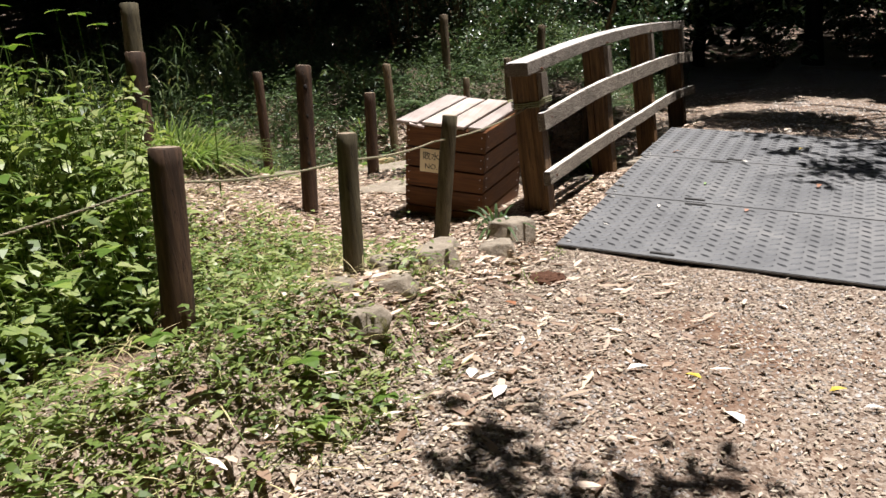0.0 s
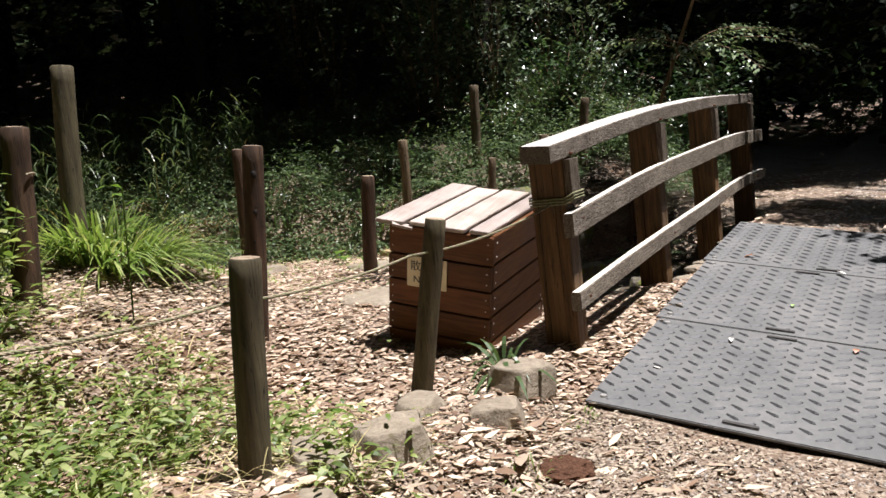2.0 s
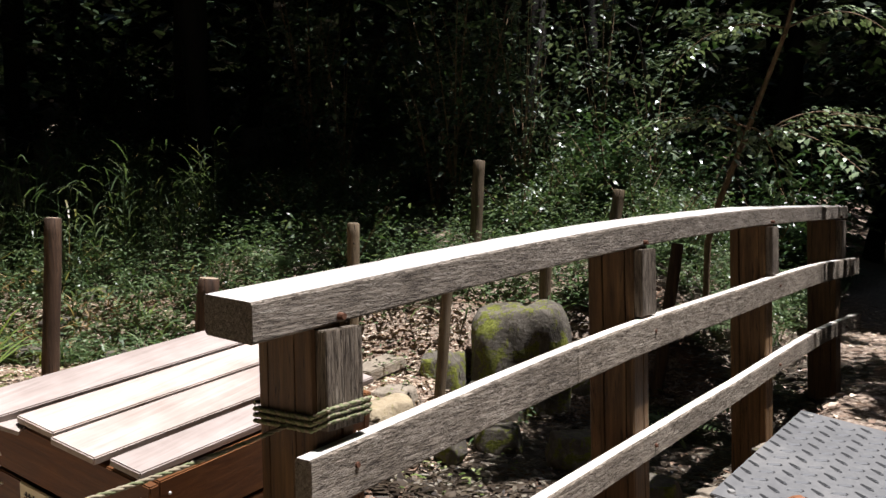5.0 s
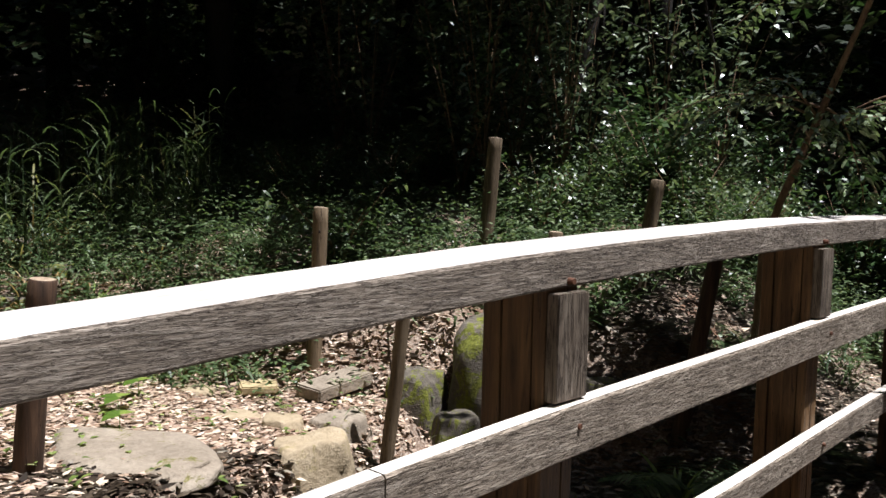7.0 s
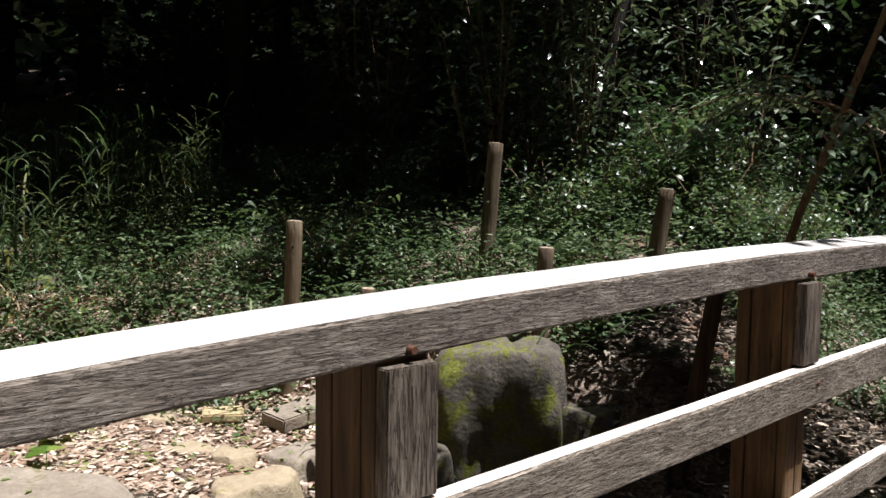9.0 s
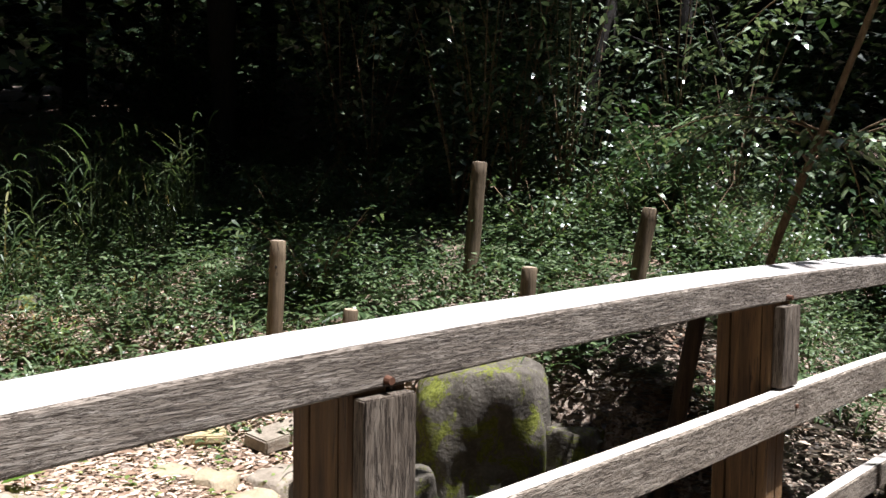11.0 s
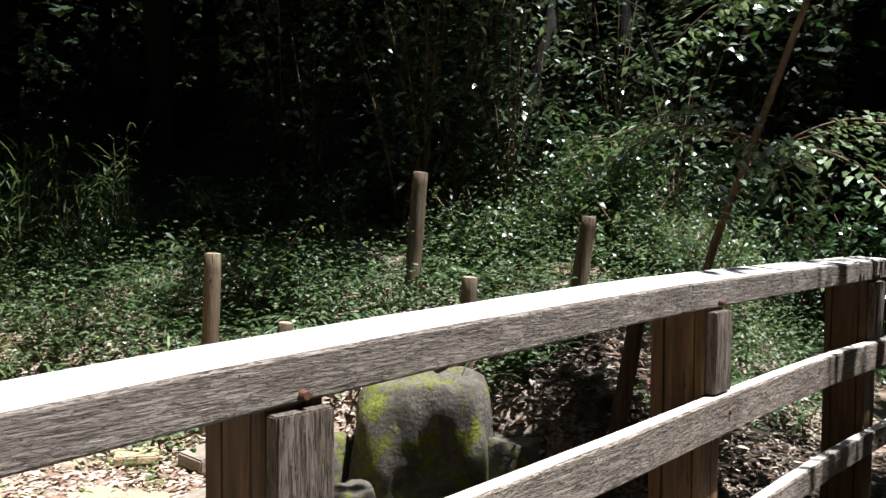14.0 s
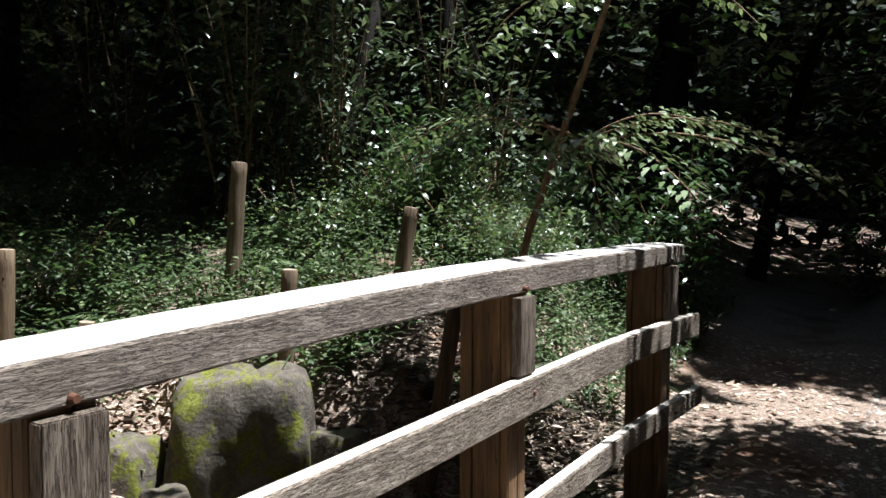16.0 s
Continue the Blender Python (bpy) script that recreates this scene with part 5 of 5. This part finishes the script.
def straw():
    """Thin dead blades lying and standing among the low weeds."""
    random.seed(56)
    bag = Bag()
    for _ in range(2800):
        x, y = rnd(-2.6, 0.45), rnd(-4.4, -0.7)
        if rnd(0, 1) > smooth(0.4, -0.3, x + 0.32 * (y + 2.3)):
            continue
        bag.blade(Vector((x, y, land(x, y) + rnd(0, 0.05))), rand_dir(0.0, 0.9), rnd(0.07, 0.2), rnd(0.003, 0.006), rnd(0.1, 0.4), 3)
    return tagged(new("dead_grass", bag.mesh("dead_grass", M_PALE_STRAW)), "pale dead grass among the low weeds", "grass", kind="stuff")


straw()


def hillside_weeds():
    random.seed(53)
    bag = Bag()
    n = 0
    while n < 12500:
        x, y = rnd(-9.5, -0.75), rnd(1.2, 12.5)
        s = up_slope(x, y)
        if s < 4.2 or s > 12 or x > -0.1 * y - 0.35 or (x > -3.4 and s < 5.3 and rnd(0, 1) < 0.85) or (x > -2.0 and s < 6.0 and rnd(0, 1) < 0.95):
            continue
        if noise.noise(Vector((x * 0.9, y * 0.9, 2))) < -0.42:
            n += 1
            continue
        n += 1
        z = land(x, y)
        h = rnd(0.08, 0.30) + (0.28 * rnd(0, 1) if s > 5.6 else 0)
        for k in range(8):
            p = Vector((x + rnd(-0.12, 0.12), y + rnd(-0.12, 0.12), z + h * rnd(0.2, 1)))
            bag.leaf(p, rand_dir(-0.1, 0.6), rnd(0.035, 0.075), rnd(0.016, 0.036), Vector((rnd(-0.4, 0.4), rnd(-0.4, 0.4), 1)), 0.3)
        if rnd(0, 1) < 0.55:
            bag.blade(Vector((x, y, z)), rand_dir(0.8, 2.2), rnd(0.25, 0.65), rnd(0.010, 0.018), 0.6)
    return tagged(new("hillside_weeds", bag.mesh("hillside_weeds", M_FERN)), "green groundcover of small plants on the wooded slope", "groundcover", kind="stuff")


hillside_weeds()


def vine_leaf(x, y, h, size, turn, k):
    bag = Bag()
    z = land(x, y)
    v, f = tube_data([Vector((0, 0, h * t / 3)) for t in range(4)], 0.0025, 4)
    bag.raw(v, f)
    for j in range(3):
        a = turn + (j - 1) * 1.5
        bag.leaf(Vector((0, 0, h)), Vector((math.cos(a), math.sin(a), 0.15)), size * (1.1 if j == 1 else 0.9), size * 0.85, None, 0.25, 0.15, 0.62)
    o = new("vine_leaf", bag.mesh("vine_leaf", M_VINE))
    o.matrix_world = Matrix.Translation((x, y, z))
    tagged(o, "broad three-part pale green vine leaf on a thin stalk", "leaf", "vine leaves")


random.seed(54)
for k, (x, y, h, s) in enumerate(((-0.07, -2.48, 0.10, 0.10), (0.05, -2.62, 0.06, 0.085), (-0.18, -2.62, 0.13, 0.08), (-0.9, -2.95, 0.45, 0.12), (-1.1, -2.75, 0.6, 0.13), (-0.85, -3.15, 0.32, 0.12), (-1.3, -2.5, 0.7, 0.12), (-0.75, -2.6, 0.35, 0.1), (-0.95, -2.3, 0.42, 0.1), (-1.25, -2.95, 0.5, 0.13), (-0.35, -2.85, 0.12, 0.08), (0.12, -2.3, 0.05, 0.07), (-0.6, -1.0, 0.1, 0.06), (-1.5, -2.2, 0.85, 0.11), (-3.3, 2.55, 0.1, 0.11), (-3.1, 2.35, 0.08, 0.12), (-2.75, 2.2, 0.08, 0.11))):
    vine_leaf(x, y, h, s, rnd(0, 6.28), k)
k = 0
while k < 60:
    x, y = rnd(-2.6, -0.6), rnd(-3.4, -1.6)
    if left_of_post(x, y):
        vine_leaf(x, y, (0.35 + 0.85 * smooth(-0.7, -1.5, x)) * rnd(0.7, 1.1), rnd(0.06, 0.12), rnd(0, 6.28), k)
        k += 1


def weed_sprig(x, y, h, size):
    """A single upright weed with long pointed leaves."""
    z = land(x, y)
    ob = empty("weed_sprig", "upright weed with long pointed pale green leaves", "weed", at=(x, y, z))
    v, f = tube_data([Vector((0.02 * t, 0, h * t / 4)) for t in range(5)], 0.004, 6)
    part("stem", mesh_of("stem", v, f, M_VINE, True), None, ob)
    for k in range(11):
        u = 0.35 + 0.065 * k
        bag = Bag()
        a = 2.4 * k + rnd(-0.3, 0.3)
        bag.leaf(Vector((0.08 * u, 0, h * u)), Vector((math.cos(a), math.sin(a), 0.35)), size * rnd(0.75, 1.1), size * 0.24, None, 0.3, 0.25, 0.62)
        part("leaf", bag.mesh("leaf", M_VINE), None, ob)
    return ob


random.seed(55)
weed_sprig(-1.95, -0.72, 0.62, 0.20)

# ---- fallen leaves and grit ----
def litter(name, label, count, box, keep, size, thin=0.45, seed=61, mat=None, zfun=land, lift=0.006):
    random.seed(seed)
    bag, n = Bag(), 0
    while n < count:
        x, y = rnd(box[0], box[1]), rnd(box[2], box[3])
        if not keep(x, y):
            continue
        n += 1
        a = rnd(0, 6.28)
        ln = size * rnd(0.35, 1.0) * (1.6 if rnd(0, 1) < 0.06 else 1)
        d = Vector((math.cos(a), math.sin(a), rnd(-0.10, 0.18)))
        bag.leaf(Vector((x, y, zfun(x, y) + lift + rnd(0, 0.012))), d, ln, ln * rnd(thin * 0.6, thin * 1.2), Vector((rnd(-0.32, 0.32), rnd(-0.32, 0.32), 1)), rnd(-0.1, 0.2), rnd(-0.3, 0.4))
    return tagged(new(name, bag.mesh(name, mat or M_LITTER)), label, "leaf litter", kind="stuff")


def not_plate(x, y):
    return not (x > -0.06 and -0.06 < y < 3.62 and x < X_RIGHT)


litter("leaf_litter", "pale dry leaves lying thick on the ground behind the posts", 64000, (-6.6, -0.02, -2.6, 4.4), lambda x, y: x < -0.02 and rnd(0, 1) < smooth(-6.6, -4.4, x) * smooth(-2.6, -1.3, y) and not (-2.0 < x and y > 1.5), 0.066, 0.46, 61)
litter("path_litter", "crumbled dry leaves trodden into the path", 46000, (-0.5, 2.9, -4.7, -0.05), lambda x, y: rnd(0, 1) < 0.35 + 0.65 * smooth(1.1, 0.0, x) + 0.4 * smooth(-1.6, -3.4, y), 0.034, 0.42, 62, M_CRUMB)
litter("path_leaves", "larger pale dry leaves along the path's edge", 900, (-0.4, 1.6, -4.0, -0.3), lambda x, y: rnd(0, 1) < smooth(1.5, 0.1, x), 0.13, 0.3, 68)
litter("far_litter", "dry leaves strewn over the shaded path beyond the plates", 4500, (-1.6, 3.6, 3.3, 10.5), lambda x, y: not_plate(x, y) and rnd(0, 1) < 0.4 + 0.6 * smooth(0.9, -0.2, x), 0.085, 0.45, 63)
litter("grass_litter", "yellowed dead grass and leaves before the tall grass", 5000, (-8.6, -4.9, 1.4, 4.4), lambda x, y: True, 0.10, 0.3, 66, M_LITTER)
litter("edge_litter", "dry leaves caught along the edge of the plates", 1500, (-0.32, -0.04, 0.3, 3.7), lambda x, y: True, 0.07, 0.42, 67)
# These two litters carry the shade of bed and slope in their colour.
litter("bed_litter", "brown dead leaves, darkened for shade, in the bed below the bridge", 26000, (-2.3, -0.3, 1.4, 6.6), lambda x, y: x < -0.45 or y > 5.0, 0.08, 0.45, 64, M_SHADE_LITTER)
litter("hill_litter", "dead leaves, darkened for shade, among the plants of the slope", 6000, (-8, -0.6, 3.5, 9.5), lambda x, y: up_slope(x, y) > 4.8, 0.085, 0.45, 65, M_SHADE_LITTER)


def gravel():
    random.seed(71)
    bag = Bag()
    for _ in range(17000):
        x, y = rnd(0.1, 2.9), rnd(-4.5, -0.1)
        if noise.noise(Vector((x * 0.8, y * 0.8, 7))) < -0.1 and rnd(0, 1) < 0.6:
            continue
        r = rnd(0.004, 0.011)
        c = Vector((x, y, land(x, y) + r * 0.2))
        pts = [c + Vector((r * rnd(0.7, 1.4), 0, 0)), c + Vector((0, r * rnd(0.7, 1.4), 0)), c - Vector((r * rnd(0.7, 1.4), 0, 0)), c - Vector((0, r * rnd(0.7, 1.4), 0)), c + Vector((0, 0, r * 0.8))]
        bag.raw(pts, [(0, 1, 4), (1, 2, 4), (2, 3, 4), (3, 0, 4)])
    for _ in range(2500):
        x, y = rnd(0.3, 2.6), rnd(3.7, 9)
        r = rnd(0.006, 0.02)
        c = Vector((x, y, land(x, y) + r * 0.2))
        pts = [c + Vector((r * rnd(0.7, 1.4), 0, 0)), c + Vector((0, r * rnd(0.7, 1.4), 0)), c - Vector((r * rnd(0.7, 1.4), 0, 0)), c - Vector((0, r * rnd(0.7, 1.4), 0)), c + Vector((0, 0, r * 0.8))]
        bag.raw(pts, [(0, 1, 4), (1, 2, 4), (2, 3, 4), (3, 0, 4)])
    n = Nodes("gravel_grain", 0.9, spec=0.2)
    n.color(n.ramp(n.random(True), [(0.0, (0.14, 0.12, 0.1)), (0.5, (0.33, 0.29, 0.25)), (1.0, (0.55, 0.5, 0.45))]))
    return tagged(new("path_gravel", bag.mesh("path_gravel", n.mat)), "fine grey gravel trodden into the path", "gravel", kind="stuff")


gravel()


def fallen_leaf(x, y, ln, turn, col, label, zf=land, lift=0.012):
    bag = Bag()
    bag.leaf(Vector((0, 0, 0)), Vector((math.cos(turn), math.sin(turn), 0.12)), ln, ln * 0.42, Vector((0.2, 0.1, 1)), 0.15, 0.5)
    n = Nodes("fallen_leaf_" + label.split()[0], 0.45)
    f = n.noise(n.coords(), 30, 3)
    n.color(n.ramp(f, [(0.3, tuple(c * 0.6 for c in col)), (0.6, col)]))
    o = new("fallen_leaf", bag.mesh("fallen_leaf", n.mat))
    o.matrix_world = Matrix.Translation((x, y, zf(x, y) + lift))
    tagged(o, label, "leaf", "single fallen leaves")


YEL, PALE, BRN, GRN = (0.62, 0.45, 0.06), (0.78, 0.72, 0.62), (0.3, 0.12, 0.05), (0.25, 0.42, 0.08)


def deck_z(x, y):
    return path_z(x, y) + 0.03


for x, y, ln, tn, col, label in ((1.05, -1.45, 0.10, 2.7, YEL, "yellow fallen leaf with a pale half on the path"), (1.5, -1.3, 0.08, 0.6, YEL, "yellow curled fallen leaf on the path"), (1.62, -1.38, 0.08, 0.2, PALE, "pale fallen leaf on the path"), (1.28, -0.45, 0.08, 2.6, PALE, "pale fallen leaf on the path"), (0.78, -1.56, 0.10, 0.7, PALE, "pale fallen leaf on the path"), (1.25, -1.75, 0.14, 2.3, PALE, "pale fallen leaf on the path"), (0.15, -1.15, 0.12, 2.6, BRN, "reddish curled fallen leaf at the path's edge"), (0.28, -1.95, 0.12, 1.9, PALE, "pale fallen leaf on the path"), (0.42, -2.05, 0.13, 1.6, PALE, "pale fallen leaf on the path"), (1.75, -0.8, 0.1, 0.1, BRN, "reddish fallen leaf on the path")):
    fallen_leaf(x, y, ln, tn, col, label)
for x, y, col in ((0.55, 1.55, GRN), (0.35, 0.95, PALE), (0.7, 2.3, PALE), (1.1, 2.9, YEL), (0.2, 2.5, BRN), (0.9, 1.0, BRN), (0.1, 0.45, PALE), (1.3, 1.8, BRN)):
    fallen_leaf(x, y, rnd(0.05, 0.09), rnd(0, 6.2), col, {GRN: "green", PALE: "pale", YEL: "yellow", BRN: "brown"}[col] + " fallen leaf lying on the plates", deck_z, 0.008)


def molehill(x, y, r):
    bm = bmesh.new()
    bmesh.ops.create_icosphere(bm, subdivisions=4, radius=1)
    for v in bm.verts:
        k = 1 + 0.25 * noise.noise(v.co * 3 + Vector((x, y, 0))) + 0.12 * noise.noise(v.co * 9)
        v.co = Vector((v.co.x * r * k, v.co.y * r * k, v.co.z * r * 0.3 * k))
    n = Nodes("dark_loose_soil", 0.95, spec=0.1)
    n.color(n.ramp(n.noise(n.coords(), 60, 5, 0.7), [(0.3, (0.035, 0.016, 0.009)), (0.7, (0.13, 0.065, 0.04))]))
    n.bump(n.noise(n.coords(), 80, 4), 1.0, 0.01)
    o = part("soil_heap", bm, n.mat, None)
    o.matrix_world = Matrix.Translation((x, y, land(x, y)))
    tagged(o, "small heap of dark loose soil at the path's edge", "soil heap")


molehill(0.105, -0.653, 0.11)

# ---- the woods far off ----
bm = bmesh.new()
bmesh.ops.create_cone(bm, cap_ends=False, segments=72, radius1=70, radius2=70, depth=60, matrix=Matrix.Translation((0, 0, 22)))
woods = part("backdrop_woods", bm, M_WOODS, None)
tagged(woods, "backdrop wall of distant woodland, near black for its shade", "woods", kind="structure")
